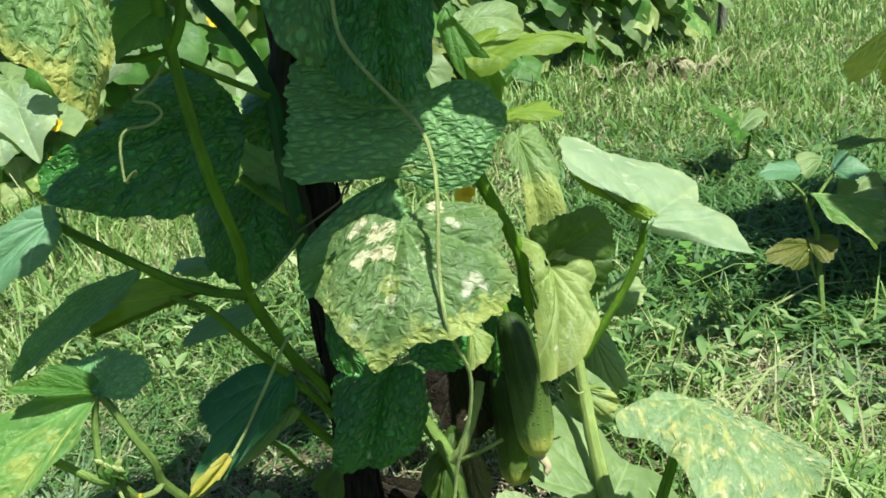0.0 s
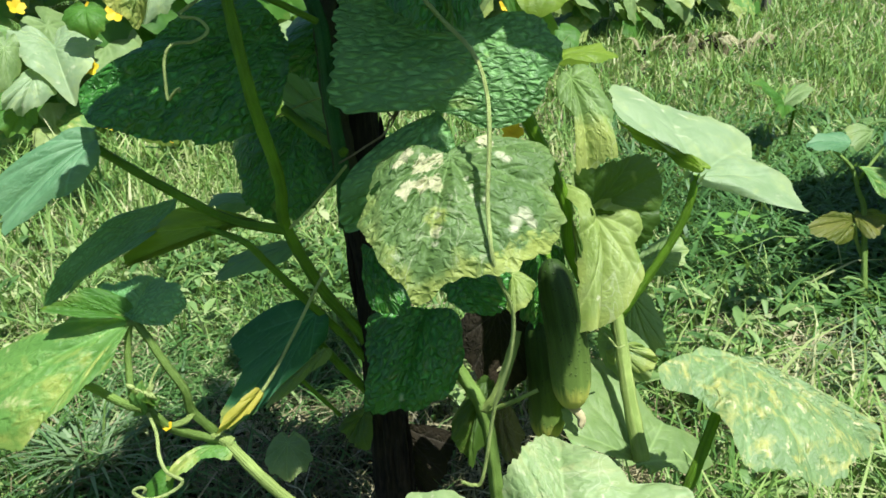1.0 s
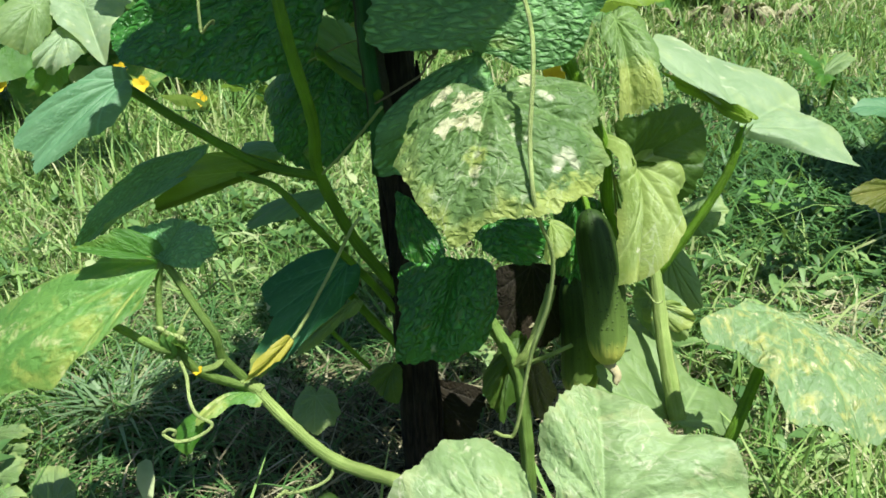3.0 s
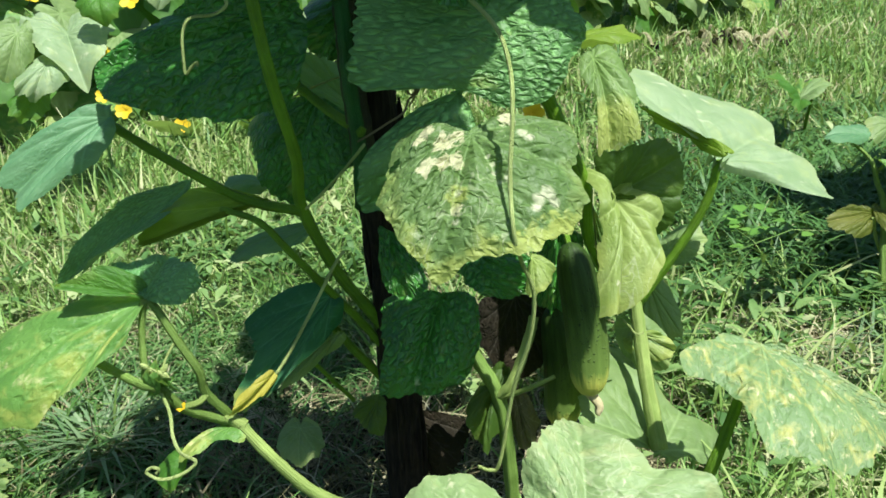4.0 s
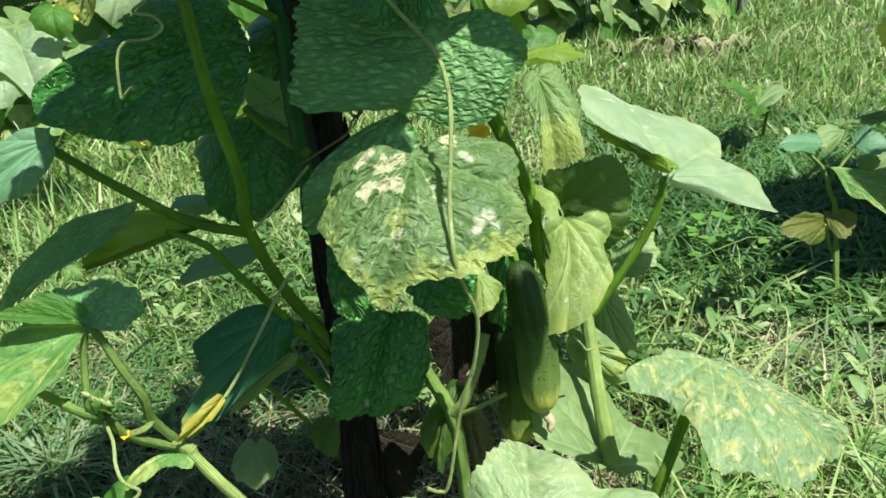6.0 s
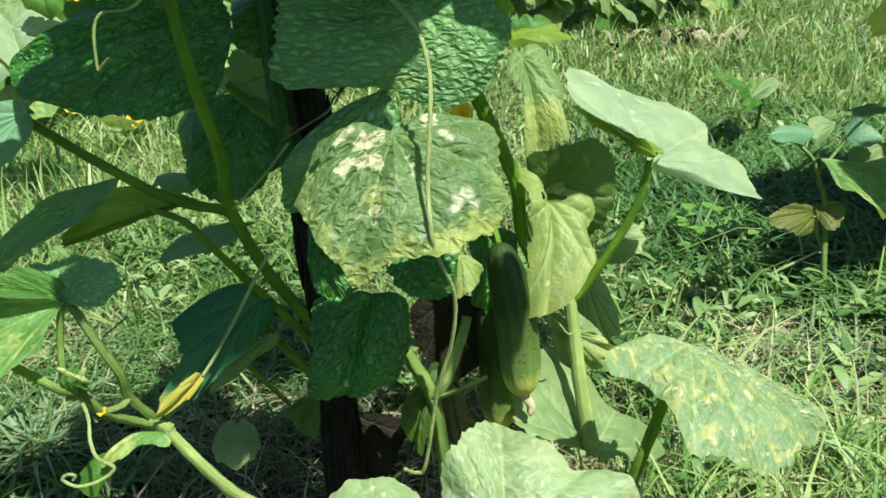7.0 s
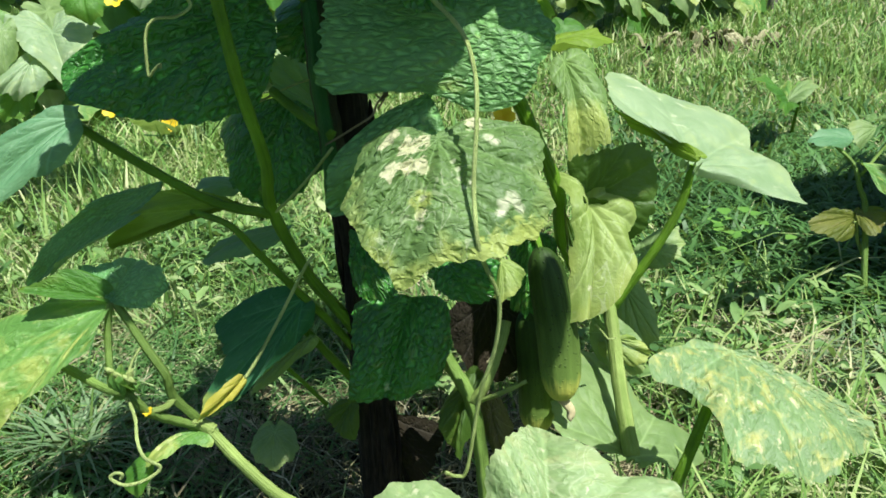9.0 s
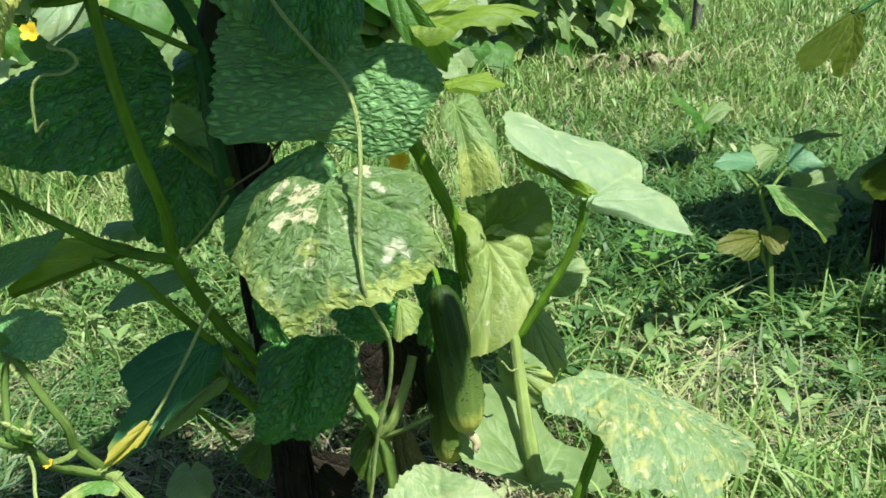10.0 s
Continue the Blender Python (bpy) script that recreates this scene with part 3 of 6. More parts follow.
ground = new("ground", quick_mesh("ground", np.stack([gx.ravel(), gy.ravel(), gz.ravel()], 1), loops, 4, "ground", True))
tagged(ground, "brown garden soil under thin grass and straw", "ground", kind="structure")


def blades(name, mat, x, y, height, width, lean, rng, segs=3, flop=0.5):
    """Many tapering bent blades rooted at x, y."""
    n = len(x)
    az = rng.uniform(0, 2 * math.pi, n)
    dx, dy = np.cos(az), np.sin(az)
    turn = az + math.pi / 2 + rng.uniform(-0.6, 0.6, n)
    wx, wy = np.cos(turn), np.sin(turn)
    verts = np.zeros((n, 2 * segs + 1, 3), dtype=np.float32)
    z0 = hill(x, y) - 0.004
    for s in range(segs + 1):
        f = s / segs
        out = height * lean * (f ** 1.7)
        up = height * (f - flop * lean * f ** 2.6)
        w = width * (1 - f ** 1.5) * 0.5
        px, py, pz = x + dx * out, y + dy * out, z0 + np.maximum(up, 0.006 * f)
        if s < segs:
            verts[:, 2 * s] = np.stack([px - wx * w, py - wy * w, pz], 1)
            verts[:, 2 * s + 1] = np.stack([px + wx * w, py + wy * w, pz + 0.15 * w], 1)
        else:
            verts[:, 2 * segs] = np.stack([px, py, pz], 1)
    tris = []
    for s in range(segs - 1):
        a = 2 * s
        tris += [[a, a + 1, a + 3], [a, a + 3, a + 2]]
    tris.append([2 * segs - 2, 2 * segs - 1, 2 * segs])
    tris = np.array(tris)
    loops = (np.arange(n)[:, None, None] * (2 * segs + 1) + tris[None]).ravel()
    return new(name, quick_mesh(name, verts.reshape(-1, 3), loops, 3, mat))


def fan(n, near, far, rng, half=0.78):
    """Places on the ground before the walk, thinning with distance."""
    d = near * (far / near) ** rng.uniform(0, 1, n)
    a = rng.uniform(-half, half, n)
    return d * np.sin(a), d * np.cos(a)


def shade_of_plant(x, y):
    """1 under the staked plant, where little grass grows."""
    return np.exp(-(((x + 0.08) / 0.36) ** 2 + ((y - 0.84) / 0.26) ** 2))


def bare(x, y):
    """1 on bare, trodden patches of soil."""
    spots = ((0.62, 1.00, 0.24), (-0.42, 0.98, 0.14), (-0.70, 1.24, 0.16), (-0.20, 1.42, 0.15), (0.37, 1.22, 0.19), (1.2, 4.4, 0.5), (0.62, 2.35, 0.20))
    f = sum(np.exp(-((x - a) ** 2 + ((y - c) * 1.3) ** 2) / r ** 2) for a, c, r in spots)
    return np.clip(f * 0.8 + 0.35 * np.sin(5.1 * x + 1.0) * np.sin(4.3 * y + 0.5) + 0.15 * np.sin(13 * x) * np.sin(11 * y + 1), 0, 1)


def shady(x, y):
    """1 in the stretch darkened like shade, where broad-bladed grass takes over."""
    return np.exp(-(((x - 0.86) / 0.44) ** 4 + ((y - 1.82) / 0.48) ** 4))


def gloom(x, y):
    """1 on the shaded soil beside the staked plant."""
    return np.exp(-(((x + 0.44) / 0.34) ** 4 + ((y - 0.98) / 0.40) ** 4))


def lush(x, y):
    """1 where low broad-leaved weeds crowd out the grass."""
    return np.exp(-(((x - 0.58) / 0.34) ** 2 + ((y - 1.30) / 0.26) ** 2))


rng = np.random.RandomState(11)
x, y = fan(170000, 0.62, 17.0, rng)
d = np.hypot(x, y)
keep = rng.uniform(0, 1, len(x)) > 1.6 * shade_of_plant(x, y) + 0.75 * bare(x, y) + 0.75 * shady(x, y) + 0.7 * gloom(x, y) + 0.25 * lush(x, y)
x, y, d = x[keep], y[keep], d[keep]
cl = rng.randint(0, 5200, len(x))
gather = rng.uniform(0, 1, len(x)) < 0.6
near_x, near_y = x[:5200][cl % len(x[:5200])], y[:5200][cl % len(x[:5200])]
spread = 0.022 * (1 + 0.5 * np.hypot(near_x, near_y))
x = np.where(gather, near_x + rng.normal(0, 1, len(x)) * spread, x)
y = np.where(gather, near_y + rng.normal(0, 1, len(y)) * spread, y)
d = np.hypot(x, y)
patchy = 0.5 + 0.5 * np.sin(1.7 * x + 0.6) * np.cos(1.3 * y - 0.4)
h = rng.gamma(5.0, 0.2, len(x)) * (0.055 + 0.05 * patchy) * (1 + 0.06 * d)
lawn = blades("grass", "grass", x, y, h, rng.uniform(0.0030, 0.0070, len(x)) * (1 + 0.30 * d), rng.uniform(0.15, 1.15, len(x)), rng)
tagged(lawn, "uneven green grass with yellowing dry blades", "grass", kind="stuff")

ring = np.random.RandomState(12)
far_d = 0.5 * (12.0 / 0.5) ** ring.uniform(0, 1, 90000)
far_a = ring.uniform(0.76, 2 * math.pi - 0.76, 90000)
x, y = far_d * np.sin(far_a), far_d * np.cos(far_a)
keep = ring.uniform(0, 1, len(x)) > 0.9 * np.exp(-((x / 0.5) ** 2 + (y / 0.3) ** 2))
x, y, far_d = x[keep], y[keep], far_d[keep]
around = blades("grass", "grass", x, y, ring.gamma(5.0, 0.2, len(x)) * 0.08 * (1 + 0.05 * far_d), ring.uniform(0.005, 0.011, len(x)) * (1 + 0.5 * far_d), ring.uniform(0.15, 1.15, len(x)), ring)
tagged(around, "uneven green grass around the garden bed", "grass", kind="stuff")

x, y = fan(42000, 0.6, 9.0, rng)
keep = rng.uniform(0, 1, len(x)) < (0.35 + 0.65 * bare(x, y)) * (1 - 0.8 * shady(x, y)) * (1 - 0.9 * gloom(x, y))
x, y = x[keep], y[keep]
d = np.hypot(x, y)
straw = blades("dry_straw", "straw", x, y, rng.uniform(0.05, 0.16, len(x)), rng.uniform(0.0022, 0.0045, len(x)) * (1 + 0.25 * d), rng.uniform(0.9, 1.5, len(x)), rng, flop=0.62)
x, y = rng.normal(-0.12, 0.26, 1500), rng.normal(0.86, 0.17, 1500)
litter = blades("dead_stalks", "straw_shaded", x, y, rng.uniform(0.06, 0.20, 1500), rng.uniform(0.0016, 0.0032, 1500), rng.uniform(0.9, 1.6, 1500), rng, flop=0.60)
tagged(litter, "thin dead stalks under the plant, darkened as if shaded", "dead stalks", kind="stuff")
tagged(straw, "dry bleached straw lying between the grass", "straw", kind="stuff")


def leaflets(name, mat, x, y, z, length, width, rise, rng):
    """Many small pointed oval leaves that spread from x, y, z."""
    n = len(x)
    az = rng.uniform(0, 2 * math.pi, n)
    fx, fy = np.cos(az), np.sin(az)
    sx, sy = -fy, fx
    verts = np.zeros((n, 8, 3), dtype=np.float32)
    for i, (f, w) in enumerate(((0.0, 0.12), (0.35, 0.5), (0.75, 0.38))):
        up = length * rise * (f - 0.65 * f * f)
        for j, sgn in enumerate((-1, 1)):
            verts[:, 2 * i + j] = np.stack([x + fx * length * f + sgn * sx * width * w, y + fy * length * f + sgn * sy * width * w, z + up + 0.18 * width * w], 1)
    verts[:, 6] = np.stack([x + fx * length, y + fy * length, z + length * rise * 0.35], 1)
    verts[:, 7] = np.stack([x + fx * length * 0.5, y + fy * length * 0.5, z + length * rise * 0.33], 1)
    tris = np.array([[0, 1, 7], [1, 3, 7], [3, 5, 7], [5, 6, 7], [6, 4, 7], [4, 2, 7], [2, 0, 7]])
    loops = (np.arange(n)[:, None, None] * 8 + tris[None]).ravel()
    return new(name, quick_mesh(name, verts.reshape(-1, 3), loops, 3, mat, True))


# low broad-leaved weeds: rosettes in patches
cx, cy = fan(4600, 0.75, 4.0, rng)
wanted = 0.45 * lush(cx, cy) + 0.9 * np.exp(-(((cx + 0.55) / 0.28) ** 2 + ((cy - 1.62) / 0.18) ** 2)) + 0.10
keep = rng.uniform(0, 1, len(cx)) < wanted * (1 - 0.9 * shade_of_plant(cx, cy)) * (1 - 0.6 * bare(cx, cy)) * (1 - 0.85 * shady(cx, cy)) * (1 - 0.95 * gloom(cx, cy))
cx, cy = cx[keep], cy[keep]
per = 11
x = np.repeat(cx, per) + rng.normal(0, 0.012, len(cx) * per)
y = np.repeat(cy, per) + rng.normal(0, 0.012, len(cx) * per)
z = hill(x, y) + rng.uniform(0.005, 0.085, len(x))
weeds = leaflets("low_weeds", "weed", x, y, z, rng.uniform(0.020, 0.056, len(x)), rng.uniform(0.008, 0.022, len(x)), rng.uniform(-0.2, 1.8, len(x)), rng)
tagged(weeds, "low broad-leaved green weeds among the grass", "weeds", kind="stuff")

# broad-bladed grass in the stretch painted dark like shade, and a pale spiky tuft
x, y = rng.normal(0.85, 0.42, 9500), rng.normal(1.86, 0.42, 9500)
keep = (y > 1.25) & (x > 0.28) & (rng.uniform(0, 1, 9500) > 0.8 * bare(x, y))
x, y = x[keep], y[keep]
broad = blades("broad_grass", "broad", x, y, rng.uniform(0.07, 0.19, len(x)), rng.uniform(0.008, 0.018, len(x)), rng.uniform(0.5, 1.3, len(x)), rng, segs=4, flop=0.5)
tagged(broad, "broad-bladed dark green grass in a stretch darkened like shade", "grass", kind="stuff")
# Dark-coloured narrow blades, put here in place of missing shade.
x, y = rng.normal(-0.46, 0.18, 4200), rng.normal(1.02, 0.20, 4200)
keep = rng.uniform(0, 1, 4200) > 0.7 * bare(x, y) + 0.8 * shade_of_plant(x, y)
x, y = x[keep], y[keep]
narrow = blades("narrow_grass", "broad", x, y, rng.uniform(0.05, 0.15, len(x)), rng.uniform(0.0035, 0.008, len(x)), rng.uniform(0.6, 1.5, len(x)), rng, segs=4, flop=0.55)
tagged(narrow, "narrow dark green grass on shaded soil", "grass", kind="stuff")
# Pale blades, their colour lightened further in place of sunlight on the lawn.
x, y = rng.normal(-0.68, 0.34, 8000), rng.normal(1.75, 0.38, 8000)
bleached = blades("pale_sunlit_grass", "sunny", x, y, rng.uniform(0.05, 0.13, 8000), rng.uniform(0.005, 0.010, 8000), rng.uniform(0.5, 1.4, 8000), rng, segs=3, flop=0.5)
tagged(bleached, "pale grass blades behind the staked plant, lightened as if sunlit", "grass", kind="stuff")
x, y = rng.normal(0.66, 0.11, 420), rng.normal(1.09, 0.09, 420)
drooping = blades("drooping_grass", "tuft", x, y, rng.uniform(0.07, 0.17, 420), rng.uniform(0.005, 0.010, 420), rng.uniform(0.9, 1.5, 420), rng, segs=4, flop=0.55)
tagged(drooping, "pale drooping grass blades in the sun", "grass", kind="stuff")
n = 130
x, y = rng.normal(-0.628, 0.018, n), rng.normal(0.934, 0.018, n)
tuft = blades("spiky_tuft", "tuft", x, y, rng.uniform(0.07, 0.15, n), rng.uniform(0.006, 0.012, n), rng.uniform(0.7, 1.35, n), rng, segs=4, flop=0.35)
tagged(tuft, "pale spiky grass tuft on bare soil", "grass", kind="stuff")

n = 420
x, y = np.concatenate([rng.normal(0.62, 0.16, 300), rng.normal(-0.42, 0.16, 120)]), np.concatenate([rng.normal(1.02, 0.12, 300), rng.normal(1.05, 0.12, 120)])
flakes = leaflets("dead_leaves", "straw", x, y, hill(x, y) + rng.uniform(0.004, 0.03, n), rng.uniform(0.02, 0.06, n), rng.uniform(0.012, 0.032, n), rng.uniform(-0.2, 0.5, n), rng)
tagged(flakes, "pale dead leaves scattered on bare soil", "dead leaves", kind="stuff")

# ---- stake and cucumber plant ----
FRUIT_TOP = (0.054, 0.705, 0.419)
FRUIT_END = (0.075, 0.69, 0.256)
FRUIT_BLOSSOM = (0.084, 0.685, 0.236)
SHADE_TOP = (0.044, 0.785, 0.313)
SHADE_END = (0.052, 0.775, 0.157)
YOUNG_TOP = (-0.201, 0.58, 0.177)
YOUNG_END = (-0.211, 0.575, 0.092)
CALYX = (-0.322, 0.59, 0.339)


def post(name, base, top, r0, r1, mat, seed):
    """A rough round stake from the ground up."""
    r = np.random.RandomState(seed)
    base, top = np.array(base), np.array(top)
    line = base + np.outer(np.linspace(0, 1, 40), top - base)
    line[:, :2] += np.cumsum(r.normal(0, 0.0006, (40, 2)), axis=0)
    radii = np.linspace(r0, r1, 40) * (1 + 0.05 * r.uniform(-1, 1, 40))
    return tube_mesh(name, mat, line, radii, 16, 0.05)


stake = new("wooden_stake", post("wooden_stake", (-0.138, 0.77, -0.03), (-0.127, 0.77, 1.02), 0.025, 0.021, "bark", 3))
for i in range(16):
    r = np.random.RandomState(330 + i)
    a, z0, long = r.uniform(3.4, 6.0), r.uniform(0.0, 0.62), r.uniform(0.05, 0.16)
    rise = np.linspace(0, 1, 9)
    hug = 0.0245 + 0.0015 * np.sin(rise * 3.1)
    strip = np.stack([-0.1375 + 0.0105 * (z0 + long * rise) + hug * np.cos(a + 0.15 * rise), 0.77 + hug * np.sin(a + 0.15 * rise), z0 + long * rise], 1)
    child("bark_strip", tube_mesh("bark_strip", "bark", strip, 0.0035 * np.sin(0.25 + 2.6 * rise), 7, 0.3), stake)
tagged(stake, "dark rough wooden stake carrying the cucumber plant", "stake")

plant = tagged(new("cucumber_plant"), "mature cucumber plant with yellowing leaves climbing a stake", "plant")
plant.location = (0, 0, 0)
leaf(plant, "leaf_mined", (-0.03, 0.615, 0.552), (-0.06, 0.538, 0.451), (-0.102, 0.6, 0.514), (0.056, 0.6, 0.505), 0.016, 0.01, 1, outline=(0.07, 0.06, 0.05, 0.04, 0.04, 0.04, 0.07, 0.46, 0.69, 0.67, 0.63, 0.68, 0.74, 0.71, 0.72, 0.74, 0.78, 0.85, 0.98, 0.86, 0.83, 0.82, 0.84, 0.82, 0.8, 0.77, 0.6, 0.6, 0.6, 0.57, 0.49, 0.35, 0.27, 0.18, 0.12, 0.08), holes=((-0.59, 0.12, 0.060, 0.032), (-0.48, 0.05, 0.020, 0.016), (-0.34, 0.29, 0.012, 0.008)))
leaf(plant, "leaf_broad", (-0.046, 0.7, 0.568), (-0.106, 0.665, 0.5), (-0.13, 0.7, 0.541), (0.003, 0.69, 0.527), 0.008, 0.006, 2, outline=(0.05, 0.05, 0.05, 0.05, 0.05, 0.05, 0.05, 0.05, 0.05, 0.05, 0.05, 0.05, 0.19, 0.42, 0.6, 0.79, 0.98, 1.2, 1.35, 1.23, 0.91, 0.85, 0.76, 0.53, 0.21, 0.05, 0.05, 0.05, 0.05, 0.05, 0.05, 0.05, 0.05, 0.05, 0.05, 0.05))
leaf(plant, "leaf_broad", (-0.008, 0.708, 0.634), (-0.03, 0.69, 0.565), (-0.127, 0.685, 0.634), (0.066, 0.712, 0.605), 0.006, 0.006, 3, outline=(0.32, 0.55, 0.64, 0.76, 0.84, 0.89, 0.86, 0.78, 0.73, 0.7, 0.7, 0.73, 0.79, 0.88, 1.01, 1.16, 0.95, 0.92, 0.97, 1.06, 1.12, 1.03, 0.89, 0.76, 0.71, 0.68, 0.67, 0.61, 0.57, 0.54, 0.54, 0.51, 0.46, 0.37, 0.26, 0.2))
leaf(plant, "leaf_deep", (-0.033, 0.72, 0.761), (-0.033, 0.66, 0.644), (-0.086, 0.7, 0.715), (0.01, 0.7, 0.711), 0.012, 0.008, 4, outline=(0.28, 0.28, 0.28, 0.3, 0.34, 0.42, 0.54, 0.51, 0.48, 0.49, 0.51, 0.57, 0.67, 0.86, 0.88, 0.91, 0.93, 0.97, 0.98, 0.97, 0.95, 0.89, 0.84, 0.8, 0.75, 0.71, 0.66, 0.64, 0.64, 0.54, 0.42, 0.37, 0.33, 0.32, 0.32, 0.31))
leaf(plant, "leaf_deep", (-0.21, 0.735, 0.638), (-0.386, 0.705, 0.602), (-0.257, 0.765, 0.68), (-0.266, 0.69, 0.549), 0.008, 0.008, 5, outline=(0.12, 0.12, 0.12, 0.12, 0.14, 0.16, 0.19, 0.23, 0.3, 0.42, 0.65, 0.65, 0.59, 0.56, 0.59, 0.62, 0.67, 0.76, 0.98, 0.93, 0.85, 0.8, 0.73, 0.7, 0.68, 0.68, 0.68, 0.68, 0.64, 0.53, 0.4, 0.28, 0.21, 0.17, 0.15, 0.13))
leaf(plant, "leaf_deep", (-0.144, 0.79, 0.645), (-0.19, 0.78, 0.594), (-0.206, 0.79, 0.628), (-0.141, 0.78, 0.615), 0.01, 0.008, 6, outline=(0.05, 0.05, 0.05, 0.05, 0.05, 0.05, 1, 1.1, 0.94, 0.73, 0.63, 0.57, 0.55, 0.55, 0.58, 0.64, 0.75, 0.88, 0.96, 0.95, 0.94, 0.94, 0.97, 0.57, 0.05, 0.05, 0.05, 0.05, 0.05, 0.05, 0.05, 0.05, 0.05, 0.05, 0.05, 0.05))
leaf(plant, "leaf_teal", (-0.382, 0.71, 0.557), (-0.485, 0.645, 0.471), (-0.451, 0.7, 0.551), (-0.39, 0.67, 0.518), 0.012, 0.006, 7, outline=(0.04, 0.04, 0.05, 0.06, 0.09, 0.15, 0.24, 0.26, 0.29, 0.32, 0.33, 0.37, 0.42, 0.52, 0.63, 0.7, 0.72, 0.72, 0.72, 0.72, 0.73, 0.78, 0.86, 0.8, 0.67, 0.72, 0.75, 0.52, 0.24, 0.13, 0.08, 0.06, 0.05, 0.04, 0.04, 0.04))
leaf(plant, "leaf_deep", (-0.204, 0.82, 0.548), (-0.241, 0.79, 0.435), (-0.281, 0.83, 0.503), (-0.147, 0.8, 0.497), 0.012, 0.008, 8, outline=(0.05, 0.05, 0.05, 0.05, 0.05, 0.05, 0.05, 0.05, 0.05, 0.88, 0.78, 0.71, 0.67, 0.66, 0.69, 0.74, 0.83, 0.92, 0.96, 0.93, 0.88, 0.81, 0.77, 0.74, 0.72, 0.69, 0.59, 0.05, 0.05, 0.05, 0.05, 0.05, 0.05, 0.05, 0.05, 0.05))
leaf(plant, "leaf_white", (0.214, 0.8, 0.468), (0.307, 0.915, 0.472), (0.12, 0.875, 0.541), (0.305, 0.775, 0.436), -0.002, 0.004, 9, outline=(0.05, 0.05, 0.05, 0.05, 0.04, 0.04, 0.06, 0.06, 0.23, 0.47, 0.54, 0.64, 0.82, 0.86, 0.77, 0.81, 0.86, 0.89, 0.91, 0.68, 0.59, 0.59, 0.77, 0.84, 0.82, 0.83, 0.04, 0.05, 0.05, 0.05, 0.05, 0.05, 0.05, 0.05, 0.05, 0.05))
leaf(plant, "leaf_yellow", (0.104, 0.772, 0.438), (0.094, 0.71, 0.33), (0.076, 0.735, 0.419), (0.159, 0.775, 0.394), 0.014, 0.018, 10, outline=(0.06, 0.06, 0.06, 0.06, 0.08, 0.09, 0.7, 0.63, 0.62, 0.62, 0.62, 0.64, 0.72, 0.84, 0.99, 1.05, 0.99, 0.94, 0.94, 0.89, 0.74, 0.67, 0.63, 0.47, 0.44, 0.44, 0.46, 0.46, 0.46, 0.32, 0.27, 0.21, 0.18, 0.16, 0.11, 0.07), holes=((-0.34, -0.02, 0.05, 0.035), (0.06, -0.02, 0.09, 0.028)))
# Back half of the folded yellow leaf; its shade is in the olive colour.
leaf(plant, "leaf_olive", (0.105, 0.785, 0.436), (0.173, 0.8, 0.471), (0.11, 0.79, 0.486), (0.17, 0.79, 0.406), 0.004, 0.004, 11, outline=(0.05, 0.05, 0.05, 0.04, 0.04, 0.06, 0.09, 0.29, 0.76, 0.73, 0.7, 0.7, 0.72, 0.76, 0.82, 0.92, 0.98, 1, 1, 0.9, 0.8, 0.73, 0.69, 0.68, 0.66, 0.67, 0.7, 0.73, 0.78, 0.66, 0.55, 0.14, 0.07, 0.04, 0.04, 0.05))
leaf(plant, "leaf_curl", (0.079, 0.745, 0.586), (0.09, 0.705, 0.502), (0.057, 0.735, 0.561), (0.12, 0.745, 0.556), 0.015, 0.008, 12, outline=(0.1, 0.1, 0.1, 0.11, 0.12, 0.14, 0.17, 0.21, 0.3, 0.42, 0.47, 0.51, 0.49, 0.46, 0.44, 0.47, 1.01, 0.96, 0.94, 0.91, 0.9, 0.9, 0.64, 0.64, 0.58, 0.52, 0.46, 0.44, 0.42, 0.44, 0.41, 0.3, 0.23, 0.17, 0.13, 0.12))
leaf(plant, "leaf_fold", (0.077, 0.8, 0.599), (0.146, 0.84, 0.589), (0.108, 0.86, 0.594), (0.107, 0.79, 0.587), 0.004, 0.004, 13, outline=(0.1, 0.1, 0.11, 0.13, 0.17, 0.27, 0.54, 1.1, 1.1, 1.28, 1.16, 0.98, 0.2, 0.2, 0.23, 0.31, 0.49, 0.56, 0.66, 0.63, 0.63, 0.74, 0.79, 0.75, 0.71, 0.69, 0.62, 0.53, 0.46, 0.44, 0.42, 0.29, 0.19, 0.14, 0.11, 0.1))
leaf(plant, "leaf_fold", (0.041, 0.95, 0.647), (0.194, 1, 0.647), (0.096, 1.03, 0.666), (0.086, 0.92, 0.625), 0.01, 0.008, 14, outline=(0.06, 0.08, 0.09, 0.11, 0.16, 0.28, 0.54, 1.1, 1.1, 1.07, 0.5, 0.4, 0.36, 0.34, 0.35, 0.38, 0.44, 0.55, 0.96, 0.93, 0.91, 0.88, 0.87, 0.8, 0.75, 0.69, 0.65, 0.59, 0.45, 0.27, 0.17, 0.12, 0.1, 0.08, 0.07, 0.06))
leaf(plant, "leaf_fresh", (0.016, 0.95, 0.699), (0.068, 0.93, 0.596), (-0.006, 0.95, 0.642), (0.077, 0.95, 0.664), 0.01, 0.008, 15, outline=(0.05, 0.05, 0.05, 0.05, 0.05, 0.05, 0.05, 0.05, 0.05, 0.19, 0.3, 0.33, 0.39, 0.47, 0.58, 0.67, 0.77, 0.9, 1.02, 0.93, 0.88, 0.47, 0.05, 0.05, 0.05, 0.05, 0.05, 0.05, 0.05, 0.05, 0.05, 0.05, 0.05, 0.05, 0.05, 0.05))
